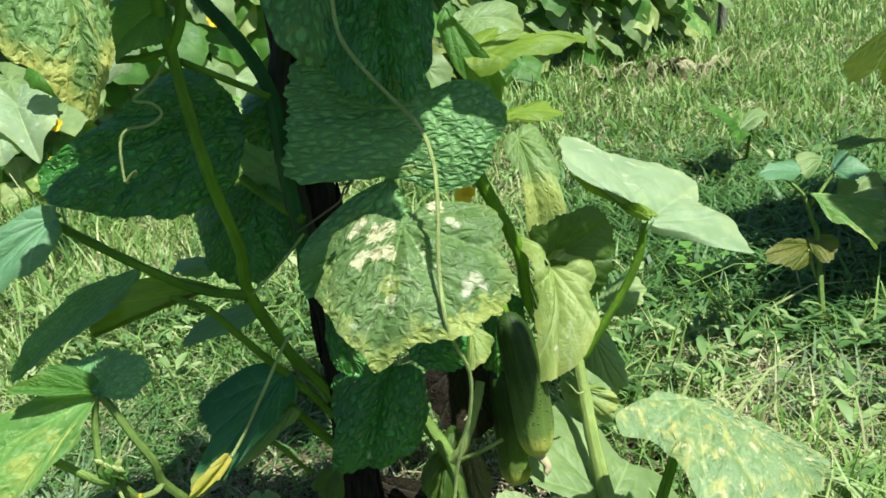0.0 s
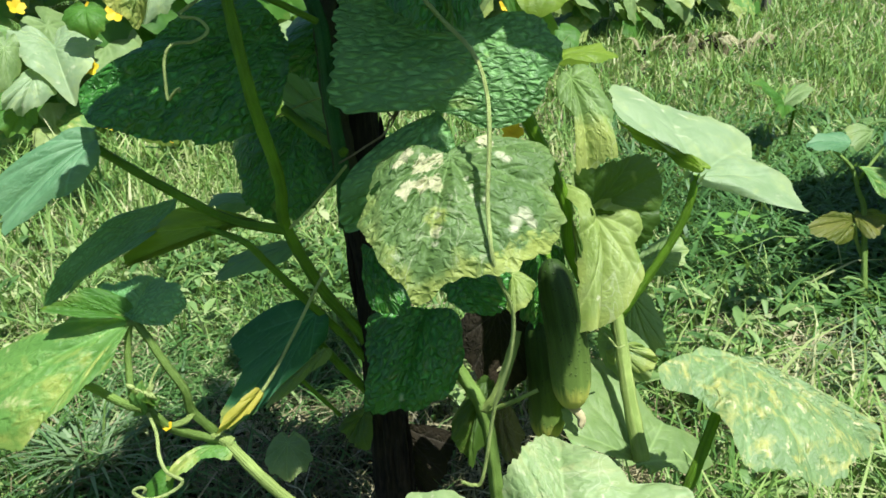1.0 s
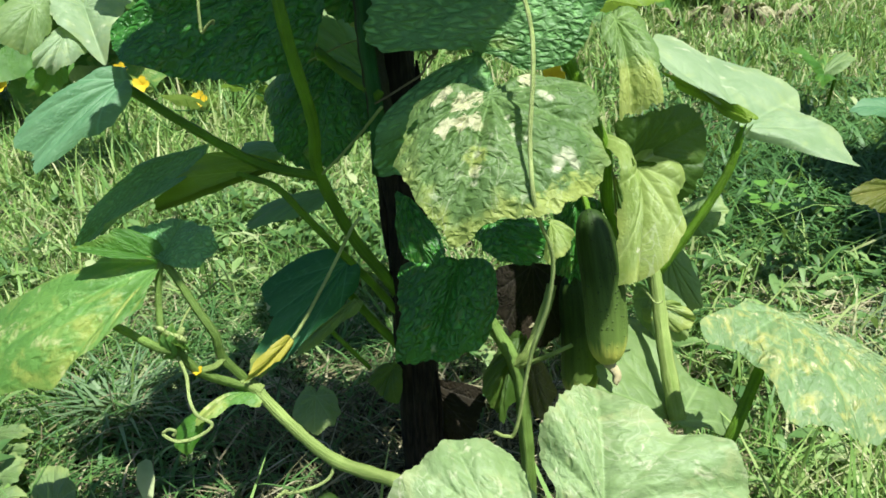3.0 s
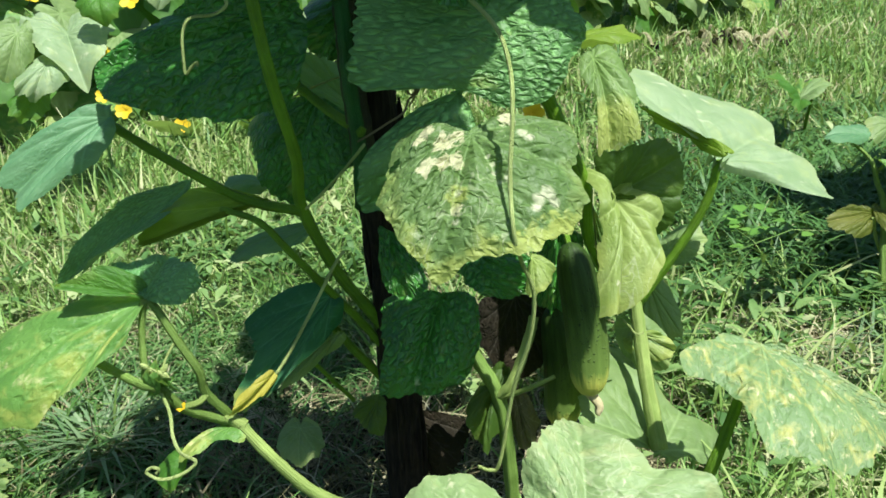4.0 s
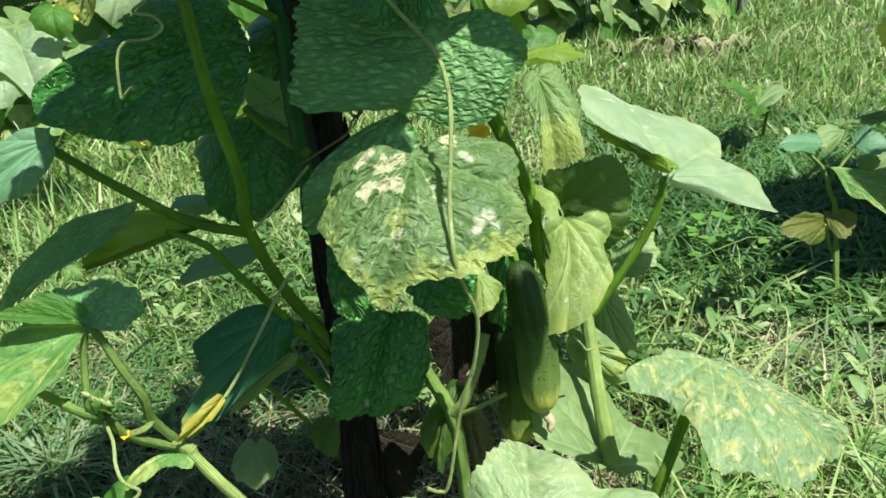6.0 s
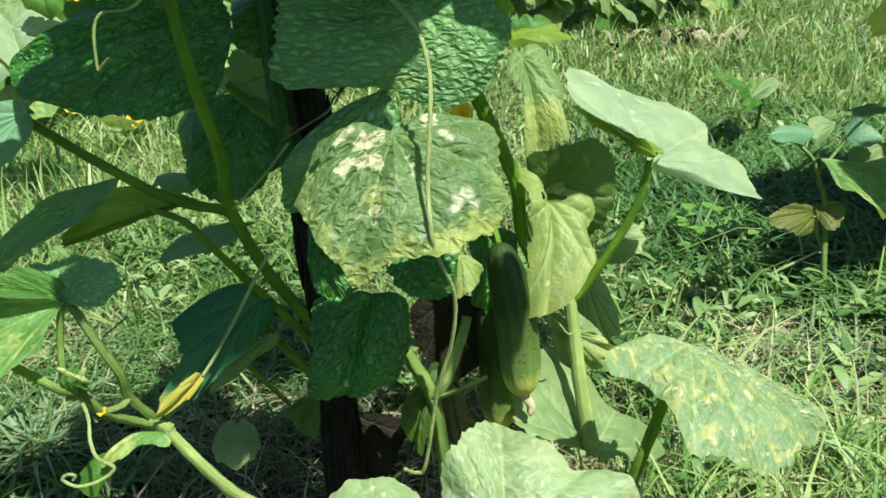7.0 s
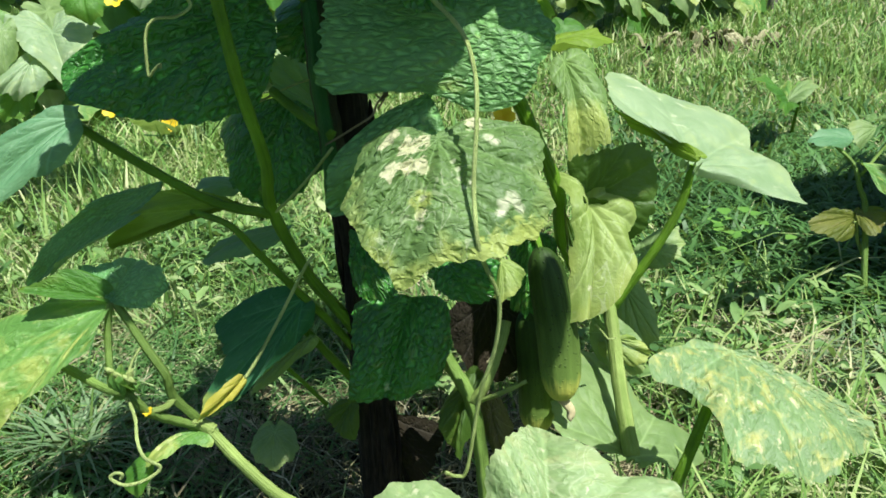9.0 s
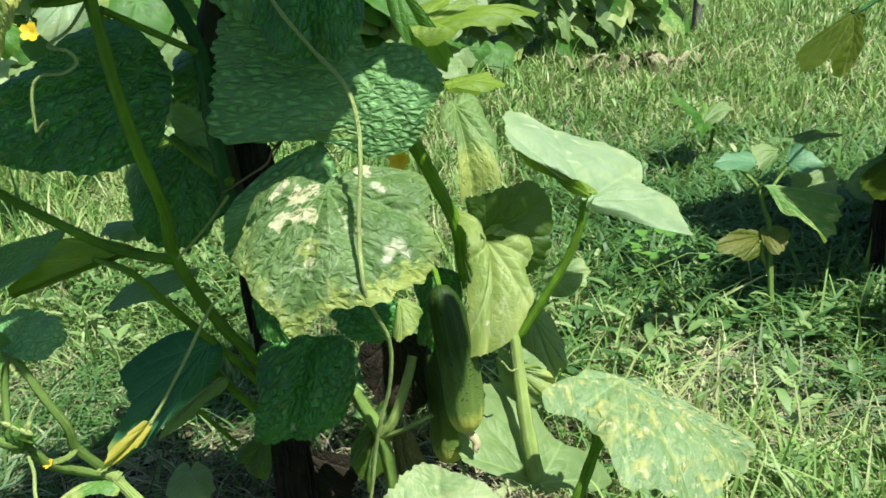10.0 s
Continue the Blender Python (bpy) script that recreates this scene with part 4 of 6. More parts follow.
leaf(plant, "leaf_pale", (0.047, 1.1, 0.675), (0.111, 1.12, 0.656), (0.078, 1.14, 0.69), (0.064, 1.06, 0.645), 0.01, 0.005, 16)
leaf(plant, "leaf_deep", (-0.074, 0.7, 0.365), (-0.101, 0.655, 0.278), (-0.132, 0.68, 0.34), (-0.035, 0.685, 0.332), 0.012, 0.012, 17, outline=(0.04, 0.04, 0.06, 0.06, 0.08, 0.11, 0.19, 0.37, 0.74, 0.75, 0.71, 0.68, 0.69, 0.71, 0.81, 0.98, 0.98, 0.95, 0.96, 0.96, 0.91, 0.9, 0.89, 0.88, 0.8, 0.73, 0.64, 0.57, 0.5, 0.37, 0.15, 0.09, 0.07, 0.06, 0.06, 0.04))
leaf(plant, "leaf_tip", (-0.193, 0.73, 0.355), (-0.279, 0.635, 0.273), (-0.273, 0.7, 0.338), (-0.201, 0.7, 0.307), 0.008, 0.006, 18, outline=(0.06, 0.06, 0.06, 0.06, 0.08, 0.11, 0.18, 0.38, 0.58, 0.69, 0.8, 0.71, 0.65, 0.6, 0.58, 0.59, 0.68, 0.88, 1, 0.92, 0.85, 0.8, 0.66, 0.62, 0.62, 0.62, 0.6, 0.59, 0.38, 0.18, 0.11, 0.08, 0.06, 0.06, 0.06, 0.06))
leaf(plant, "leaf_pale", (-0.194, 0.745, 0.301), (-0.255, 0.7, 0.262), (-0.234, 0.735, 0.285), (-0.216, 0.72, 0.269), 0.006, 0.006, 19, outline=(0.05, 0.05, 0.04, 0.04, 0.04, 0.06, 0.1, 0.1, 0.09, 0.08, 0.08, 0.09, 0.1, 0.11, 0.13, 0.18, 0.46, 0.73, 0.89, 0.93, 0.92, 0.85, 0.81, 0.73, 0.61, 0.54, 0.52, 0.52, 0.54, 0.5, 0.43, 0.1, 0.06, 0.04, 0.04, 0.04))
leaf(plant, "leaf_deep", (-0.038, 0.7, 0.41), (0.008, 0.655, 0.371), (-0.057, 0.69, 0.369), (0.038, 0.665, 0.413), 0.012, 0.008, 20, outline=(0.05, 0.05, 0.05, 0.05, 0.05, 0.05, 0.05, 0.05, 0.05, 0.05, 0.32, 0.33, 0.35, 0.4, 0.45, 0.5, 0.6, 0.71, 0.8, 0.77, 0.73, 0.67, 0.65, 0.61, 0.57, 0.56, 0.56, 0.43, 0.05, 0.05, 0.05, 0.05, 0.05, 0.05, 0.05, 0.05))
leaf(plant, "leaf_pale", (-0.272, 0.8, 0.138), (-0.267, 0.77, 0.109), (-0.299, 0.79, 0.12), (-0.242, 0.79, 0.122), 0.004, 0.003, 21)
leaf(plant, "leaf_pale", (0.149, 0.7, 0.177), (0.112, 0.82, 0.232), (0.059, 0.69, 0.224), (0.226, 0.75, 0.131), 0.008, 0.006, 22, outline=(0.04, 0.04, 0.04, 0.04, 0.06, 0.06, 0.08, 0.11, 0.18, 0.37, 0.64, 0.69, 0.7, 0.68, 0.7, 0.78, 0.89, 0.94, 1.04, 0.93, 0.66, 0.57, 0.57, 0.62, 0.82, 0.94, 0.52, 0.29, 0.18, 0.13, 0.1, 0.08, 0.08, 0.06, 0.06, 0.04))
leaf(plant, "leaf_pale", (0.134, 0.8, 0.274), (0.164, 0.79, 0.227), (0.124, 0.8, 0.24), (0.167, 0.8, 0.263), 0.004, 0.004, 23)
leaf(plant, "leaf_mottle", (0.228, 0.655, 0.332), (0.331, 0.6, 0.268), (0.279, 0.668, 0.317), (0.211, 0.545, 0.289), 0.006, 0.004, 24, outline=(0.05, 0.05, 0.05, 0.05, 0.05, 0.05, 0.05, 0.05, 0.05, 0.05, 0.05, 0.05, 0.23, 0.24, 0.27, 0.34, 0.97, 1, 1.02, 0.94, 0.85, 0.84, 0.83, 0.75, 0.72, 0.71, 0.71, 0.59, 0.5, 0.48, 0.51, 0.76, 0.7, 0.38, 0.3, 0.12))
leaf(plant, "leaf_dusty", (0.049, 0.45, 0.285), (0.047, 0.535, 0.334), (-0.001, 0.49, 0.313), (0.163, 0.475, 0.283), 0.012, 0.01, 25, outline=(0.4, 0.45, 0.48, 0.5, 0.54, 0.53, 0.48, 0.48, 0.48, 0.53, 0.59, 0.64, 0.66, 0.68, 0.68, 0.73, 0.8, 0.9, 0.98, 0.87, 0.73, 0.62, 0.7, 0.7, 0.68, 0.67, 0.63, 0.62, 0.62, 0.62, 0.57, 0.54, 0.52, 0.51, 0.45, 0.42))
leaf(plant, "leaf_dusty", (-0.031, 0.455, 0.263), (-0.125, 0.47, 0.247), (-0.07, 0.525, 0.29), (-0.062, 0.4, 0.236), 0.012, 0.01, 26, outline=(0.37, 0.42, 0.44, 0.44, 0.47, 0.52, 0.6, 0.64, 0.64, 0.62, 0.6, 0.6, 0.6, 0.6, 0.62, 0.65, 0.69, 0.82, 1, 0.93, 0.87, 0.8, 0.74, 0.68, 0.61, 0.55, 0.52, 0.5, 0.47, 0.43, 0.41, 0.4, 0.42, 0.4, 0.37, 0.36))
leaf(plant, "leaf_bright", (-0.338, 0.622, 0.408), (-0.436, 0.53, 0.298), (-0.444, 0.625, 0.396), (-0.337, 0.575, 0.368), 0.012, 0.008, 27, outline=(0.05, 0.05, 0.05, 0.05, 0.05, 0.05, 0.05, 0.05, 0.05, 0.15, 0.36, 0.43, 1.01, 1.03, 0.99, 0.99, 0.99, 0.87, 0.8, 0.7, 0.58, 0.56, 0.55, 0.5, 0.5, 0.5, 0.05, 0.05, 0.05, 0.05, 0.05, 0.05, 0.05, 0.05, 0.05, 0.05))
leaf(plant, "leaf_bullate", (-0.34, 0.624, 0.406), (-0.33, 0.672, 0.426), (-0.374, 0.655, 0.426), (-0.298, 0.632, 0.413), 0.006, 0.004, 28, outline=(0.05, 0.05, 0.05, 0.05, 0.05, 0.05, 0.05, 0.05, 0.05, 0.05, 0.86, 0.7, 0.61, 0.58, 0.58, 0.61, 0.7, 0.87, 1.04, 0.93, 0.85, 0.83, 0.86, 0.86, 0.88, 0.86, 0.83, 0.72, 0.62, 0.45, 0.05, 0.05, 0.05, 0.05, 0.05, 0.05))
leaf(plant, "leaf_bullate", (-0.348, 0.785, 0.472), (-0.468, 0.71, 0.39), (-0.409, 0.76, 0.464), (-0.383, 0.725, 0.433), 0.01, -0.004, 29, outline=(0.05, 0.05, 0.05, 0.05, 0.05, 0.05, 0.05, 0.05, 0.05, 0.05, 0.26, 0.58, 0.58, 0.56, 0.68, 0.84, 0.89, 1.01, 1.01, 0.93, 0.87, 0.83, 0.84, 0.9, 1.02, 1.15, 1.34, 1.35, 0.05, 0.05, 0.05, 0.05, 0.05, 0.05, 0.05, 0.05))
leaf(plant, "leaf_fold", (-0.251, 0.735, 0.459), (-0.388, 0.735, 0.414), (-0.323, 0.75, 0.472), (-0.32, 0.73, 0.443), 0.002, 0.003, 30, outline=(0.05, 0.05, 0.05, 0.05, 0.05, 0.05, 0.05, 0.06, 0.13, 0.25, 0.53, 0.75, 0.79, 0.76, 0.77, 0.79, 0.84, 0.96, 1, 0.95, 0.91, 0.91, 0.95, 1.04, 1.15, 1.35, 1.35, 1.35, 1.1, 1.1, 0.2, 0.06, 0.05, 0.05, 0.05, 0.05))
# The blue-green colour of the next two leaves stands in for sky sheen.
leaf(plant, "leaf_teal", (-0.215, 0.8, 0.41), (-0.285, 0.78, 0.394), (-0.258, 0.815, 0.412), (-0.243, 0.775, 0.393), 0.004, 0.003, 31, outline=(0.05, 0.05, 0.05, 0.05, 0.05, 0.05, 0.05, 0.05, 0.05, 0.05, 0.05, 0.05, 0.05, 0.05, 0.05, 0.46, 0.99, 1.18, 1.34, 1.33, 1.28, 1.15, 1.03, 0.92, 0.85, 0.81, 0.77, 0.71, 0.05, 0.05, 0.05, 0.05, 0.05, 0.05, 0.05, 0.05))
leaf(plant, "leaf_teal", (-0.286, 0.84, 0.448), (-0.32, 0.82, 0.45), (-0.316, 0.86, 0.449), (-0.298, 0.82, 0.44), 0.003, 0.003, 32)
leaf(plant, "leaf_pale", (0.166, 0.9, 0.28), (0.189, 0.88, 0.215), (0.152, 0.9, 0.237), (0.203, 0.89, 0.245), 0.006, 0.004, 33)
leaf(plant, "leaf_pale", (0.203, 0.97, 0.299), (0.247, 0.97, 0.309), (0.222, 0.99, 0.319), (0.222, 0.95, 0.286), 0.005, 0.004, 34)
leaf(plant, "leaf_edge", (-0.256, 0.6, 0.784), (-0.252, 0.575, 0.668), (-0.313, 0.565, 0.744), (-0.233, 0.615, 0.728), 0.015, 0.012, 35, outline=(0.1, 0.12, 0.13, 0.15, 0.22, 0.27, 0.34, 0.46, 0.56, 0.62, 0.65, 0.7, 0.7, 0.7, 0.68, 0.71, 0.78, 0.88, 1, 0.79, 0.72, 0.67, 0.63, 0.55, 0.5, 0.48, 0.48, 0.48, 0.51, 0.58, 0.48, 0.2, 0.15, 0.12, 0.11, 0.1))
leaf(plant, "leaf_fresh", (-0.218, 0.665, 0.742), (-0.253, 0.64, 0.71), (-0.252, 0.66, 0.748), (-0.214, 0.645, 0.712), 0.006, 0.004, 36, outline=(0.2, 0.22, 0.26, 0.3, 0.33, 0.38, 0.49, 0.76, 0.73, 0.78, 0.83, 0.72, 0.67, 0.63, 0.62, 0.65, 0.71, 0.81, 0.95, 0.98, 0.86, 0.76, 0.69, 0.68, 0.67, 0.67, 0.63, 0.62, 0.54, 0.44, 0.39, 0.34, 0.27, 0.23, 0.21, 0.2))
leaf(plant, "leaf_bright", (-0.281, 0.632, 0.262), (-0.322, 0.6, 0.251), (-0.316, 0.64, 0.252), (-0.286, 0.6, 0.251), 0.006, 0.004, 37, outline=(0.2, 0.17, 0.16, 0.16, 0.18, 0.2, 0.17, 1, 0.57, 0.1, 0.1, 0.1, 0.11, 0.12, 0.14, 0.19, 0.26, 0.51, 1.12, 1.08, 0.98, 0.9, 0.77, 0.63, 0.55, 0.51, 0.48, 0.51, 0.57, 0.64, 0.54, 0.44, 0.37, 0.33, 0.29, 0.23))
leaf(plant, "leaf_fresh", (-0.326, 0.6, 0.243), (-0.335, 0.585, 0.219), (-0.348, 0.6, 0.235), (-0.325, 0.595, 0.23), 0.003, 0.002, 38)
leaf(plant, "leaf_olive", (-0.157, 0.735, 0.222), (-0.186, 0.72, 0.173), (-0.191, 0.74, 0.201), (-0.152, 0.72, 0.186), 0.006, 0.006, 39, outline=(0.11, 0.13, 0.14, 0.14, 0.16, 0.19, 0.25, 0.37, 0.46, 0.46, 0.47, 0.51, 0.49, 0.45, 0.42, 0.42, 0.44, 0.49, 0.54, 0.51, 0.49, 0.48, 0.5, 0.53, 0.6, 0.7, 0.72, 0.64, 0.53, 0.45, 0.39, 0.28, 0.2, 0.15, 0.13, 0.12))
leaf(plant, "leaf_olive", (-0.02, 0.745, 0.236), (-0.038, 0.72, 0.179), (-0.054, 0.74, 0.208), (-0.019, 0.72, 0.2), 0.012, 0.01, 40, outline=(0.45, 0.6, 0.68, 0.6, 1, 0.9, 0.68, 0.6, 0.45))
leaf(plant, "leaf_dry", (0.0, 0.74, 0.209), (0.013, 0.73, 0.162), (-0.007, 0.74, 0.185), (0.023, 0.74, 0.189), 0.01, 0.008, 41, outline=(0.45, 0.6, 0.68, 0.78, 1, 0.6, 0.68, 0.6, 0.45))
leaf(plant, "leaf_litter", (-0.027, 0.8, 0.233), (0.006, 0.8, 0.24), (-0.012, 0.815, 0.237), (-0.009, 0.79, 0.234), 0.004, 0.004, 42)
leaf(plant, "leaf_fold", (0.214, 0.785, 0.481), (0.142, 0.855, 0.515), (0.176, 0.82, 0.491), (0.183, 0.83, 0.502), 0, 0, 50, outline=(0.04, 0.04, 0.04, 0.04, 0.06, 0.08, 0.2, 0.86, 0.96, 0.75, 0.62, 0.57, 0.88, 0.85, 0.82, 0.83, 0.87, 0.94, 1.02, 0.65, 0.57, 0.5, 0.35, 0.32, 0.32, 0.32, 0.35, 0.39, 0.45, 0.58, 0.58, 0.13, 0.07, 0.05, 0.04, 0.04))
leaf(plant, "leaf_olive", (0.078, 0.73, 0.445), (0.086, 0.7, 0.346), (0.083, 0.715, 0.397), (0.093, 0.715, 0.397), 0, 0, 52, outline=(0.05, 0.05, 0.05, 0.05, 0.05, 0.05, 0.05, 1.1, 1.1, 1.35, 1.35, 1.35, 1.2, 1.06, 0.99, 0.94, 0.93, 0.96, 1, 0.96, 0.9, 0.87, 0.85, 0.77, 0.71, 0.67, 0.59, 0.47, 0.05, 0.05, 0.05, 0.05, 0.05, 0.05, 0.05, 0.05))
leaf(plant, "leaf_deep", (-0.121, 0.715, 0.428), (-0.103, 0.69, 0.369), (-0.136, 0.71, 0.4), (-0.084, 0.7, 0.397), 0.004, 0.004, 49, outline=(0.04, 0.05, 0.06, 0.08, 0.13, 0.33, 0.36, 0.34, 0.35, 0.37, 0.41, 0.48, 0.6, 0.82, 0.85, 0.91, 0.92, 0.94, 0.96, 0.93, 0.88, 0.85, 0.79, 0.77, 0.66, 0.56, 0.36, 0.24, 0.17, 0.14, 0.12, 0.09, 0.06, 0.06, 0.04, 0.04))
leaf(plant, "leaf_broad", (-0.101, 0.735, 0.768), (-0.098, 0.7, 0.676), (-0.149, 0.72, 0.74), (-0.071, 0.72, 0.732), 0.01, 0.008, 43, outline=(0.04, 0.04, 0.04, 0.04, 0.06, 0.06, 0.08, 0.11, 0.72, 0.67, 0.64, 0.63, 0.65, 0.69, 0.75, 0.82, 0.87, 0.94, 0.98, 0.96, 0.86, 0.8, 0.75, 0.7, 0.67, 0.64, 0.62, 0.64, 0.67, 0.72, 0.16, 0.09, 0.07, 0.06, 0.05, 0.04))
leaf(plant, "leaf_teal", (-0.169, 0.83, 0.531), (-0.216, 0.82, 0.587), (-0.207, 0.82, 0.544), (-0.181, 0.83, 0.574), 0.004, 0.003, 44, outline=(0.05, 0.05, 0.05, 0.05, 0.05, 0.05, 0.13, 0.21, 0.27, 0.37, 0.63, 0.85, 0.85, 0.82, 0.82, 0.85, 0.89, 0.95, 1, 0.98, 0.91, 0.85, 0.8, 0.8, 0.8, 0.78, 0.78, 0.76, 0.5, 0.05, 0.05, 0.05, 0.05, 0.05, 0.05, 0.05))
leaf(plant, "leaf_yellow", (0.017, 0.66, 0.423), (0.018, 0.64, 0.393), (0.01, 0.65, 0.406), (0.037, 0.66, 0.406), 0.004, 0.004, 45, outline=(0.12, 0.12, 0.1, 0.1, 0.1, 0.12, 0.13, 0.15, 0.19, 0.24, 0.32, 0.43, 0.77, 0.88, 0.89, 0.91, 0.94, 0.97, 0.98, 0.9, 0.82, 0.77, 0.72, 0.67, 0.66, 0.67, 0.7, 0.61, 0.49, 0.39, 0.22, 0.17, 0.14, 0.13, 0.12, 0.12))
leaf(plant, "leaf_fresh", (-0.341, 0.628, 0.406), (-0.412, 0.61, 0.426), (-0.37, 0.6, 0.423), (-0.368, 0.63, 0.437), 0.006, 0.003, 46, outline=(0.05, 0.05, 0.05, 0.05, 0.05, 0.05, 0.27, 0.42, 0.44, 0.5, 0.78, 0.9, 0.97, 0.97, 0.86, 0.82, 0.83, 0.92, 1, 0.8, 0.69, 0.65, 0.64, 0.66, 0.65, 0.66, 0.67, 0.59, 0.51, 0.28, 0.07, 0.05, 0.05, 0.05, 0.05, 0.05))
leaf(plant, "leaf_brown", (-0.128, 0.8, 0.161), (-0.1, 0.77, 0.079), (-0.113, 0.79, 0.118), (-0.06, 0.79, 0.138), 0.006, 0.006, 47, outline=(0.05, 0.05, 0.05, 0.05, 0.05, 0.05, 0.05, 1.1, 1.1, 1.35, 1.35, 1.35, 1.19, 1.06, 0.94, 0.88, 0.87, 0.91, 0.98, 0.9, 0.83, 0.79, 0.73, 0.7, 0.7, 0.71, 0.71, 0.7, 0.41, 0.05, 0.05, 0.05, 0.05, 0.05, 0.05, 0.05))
leaf(plant, "leaf_yellow", (0.13, 0.8, 0.267), (0.176, 0.79, 0.249), (0.139, 0.79, 0.243), (0.159, 0.8, 0.269), 0.003, 0.003, 48, outline=(0.06, 0.08, 0.1, 0.16, 0.24, 0.27, 0.34, 0.48, 0.7, 0.73, 0.78, 0.8, 0.79, 0.83, 0.89, 0.91, 0.95, 1.02, 1.06, 0.98, 0.89, 0.85, 0.8, 0.73, 0.7, 0.7, 0.63, 0.53, 0.44, 0.22, 0.13, 0.1, 0.08, 0.06, 0.06, 0.06))
leaf(plant, "leaf_gold", (-0.241, 0.655, 0.306), (-0.278, 0.625, 0.278), (-0.26, 0.635, 0.303), (-0.251, 0.64, 0.289), 0.003, 0.003, 53, outline=(0.05, 0.05, 0.05, 0.05, 0.04, 0.06, 0.16, 0.55, 0.6, 0.68, 0.73, 0.77, 0.84, 0.85, 0.86, 0.89, 0.93, 1, 1.04, 0.82, 0.57, 0.51, 0.5, 0.5, 0.53, 0.6, 0.77, 1, 1.1, 0.4, 0.1, 0.05, 0.04, 0.05, 0.05, 0.05))
# Two dark leaves added to stand for the shaded gap behind the fruit.
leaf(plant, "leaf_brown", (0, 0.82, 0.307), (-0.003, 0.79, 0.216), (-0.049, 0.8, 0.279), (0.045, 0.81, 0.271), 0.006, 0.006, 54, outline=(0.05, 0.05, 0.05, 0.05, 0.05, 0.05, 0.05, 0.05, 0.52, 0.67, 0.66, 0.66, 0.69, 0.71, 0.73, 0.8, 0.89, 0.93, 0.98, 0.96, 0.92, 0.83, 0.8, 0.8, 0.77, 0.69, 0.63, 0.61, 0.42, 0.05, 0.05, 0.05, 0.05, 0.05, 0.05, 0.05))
leaf(plant, "leaf_deep", (0.049, 0.8, 0.394), (0.044, 0.78, 0.301), (0.021, 0.79, 0.359), (0.076, 0.79, 0.357), 0.006, 0.006, 56, outline=(0.05, 0.05, 0.05, 0.05, 0.05, 0.05, 0.09, 0.42, 0.75, 0.65, 0.59, 0.55, 0.54, 0.66, 0.88, 0.86, 0.86, 0.9, 0.96, 0.94, 0.83, 0.77, 0.74, 0.74, 0.76, 0.7, 0.66, 0.64, 0.62, 0.2, 0.09, 0.06, 0.04, 0.05, 0.05, 0.05))
tube(plant, "tendril", "tendril_dry", 0.0011, 0.0009, (-0.077, 0.7, 0.586), (-0.08, 0.69, 0.573), (-0.088, 0.685, 0.567), (-0.093, 0.68, 0.557), (-0.108, 0.672, 0.549), (-0.122, 0.665, 0.542), (-0.133, 0.66, 0.537))
tube(plant, "tendril", "tendril_dry", 0.001, 0.0008, (-0.086, 0.7, 0.58), (-0.082, 0.695, 0.574), (-0.086, 0.69, 0.57), (-0.09, 0.69, 0.575), (-0.085, 0.692, 0.579), (-0.083, 0.69, 0.57), (-0.089, 0.688, 0.56))
tube(plant, "tendril", "tendril", 0.0012, 0.001, (-0.231, 0.8, 0.549), (-0.202, 0.79, 0.562), (-0.175, 0.78, 0.572), (-0.159, 0.775, 0.575))
tube(plant, "tendril", "tendril", 0.0012, 0.001, (0.109, 0.72, 0.326), (0.116, 0.72, 0.318), (0.123, 0.72, 0.309), (0.131, 0.725, 0.308))
tube(plant, "stem", "stem", 0.0048, 0.0064, (-0.218, 0.665, 0.78), (-0.212, 0.66, 0.709), (-0.205, 0.668, 0.6), (-0.201, 0.7, 0.514), (-0.208, 0.722, 0.457), (-0.184, 0.74, 0.376), (-0.148, 0.755, 0.306), (-0.128, 0.765, 0.225))
tube(plant, "stem", "stem_dark", 0.006, 0.007, (-0.211, 0.722, 0.775), (-0.195, 0.717, 0.744), (-0.167, 0.712, 0.706), (-0.148, 0.712, 0.663), (-0.145, 0.714, 0.630), (-0.146, 0.716, 0.580), (-0.144, 0.722, 0.520), (-0.150, 0.735, 0.450))
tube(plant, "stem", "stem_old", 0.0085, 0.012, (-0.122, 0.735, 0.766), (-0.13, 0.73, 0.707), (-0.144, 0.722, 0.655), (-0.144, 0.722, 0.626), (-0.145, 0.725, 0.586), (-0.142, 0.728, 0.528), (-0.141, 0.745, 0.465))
tube(plant, "stem", "stem", 0.004, 0.005, (-0.193, 0.665, 0.76), (-0.2, 0.662, 0.729), (-0.212, 0.66, 0.709))
tube(plant, "petiole", "stem", 0.003, 0.003, (-0.254, 0.645, 0.706), (-0.234, 0.65, 0.705), (-0.213, 0.66, 0.708))
tube(plant, "petiole", "stem", 0.003, 0.003, (-0.208, 0.665, 0.698), (-0.179, 0.69, 0.676), (-0.147, 0.705, 0.655))
tube(plant, "petiole", "stem", 0.0045, 0.005, (-0.207, 0.77, 0.566), (-0.178, 0.75, 0.548), (-0.139, 0.715, 0.532))
tube(plant, "petiole", "stem", 0.0042, 0.005, (-0.383, 0.712, 0.551), (-0.328, 0.722, 0.505), (-0.268, 0.728, 0.465), (-0.209, 0.722, 0.453))
tube(plant, "petiole", "stem", 0.0030, 0.0045, (-0.296, 0.735, 0.453), (-0.250, 0.708, 0.448), (-0.224, 0.71, 0.415), (-0.198, 0.725, 0.37), (-0.171, 0.745, 0.321), (-0.148, 0.755, 0.28))
tube(plant, "petiole", "stem", 0.0045, 0.005, (-0.204, 0.76, 0.305), (-0.181, 0.762, 0.27), (-0.154, 0.765, 0.233))
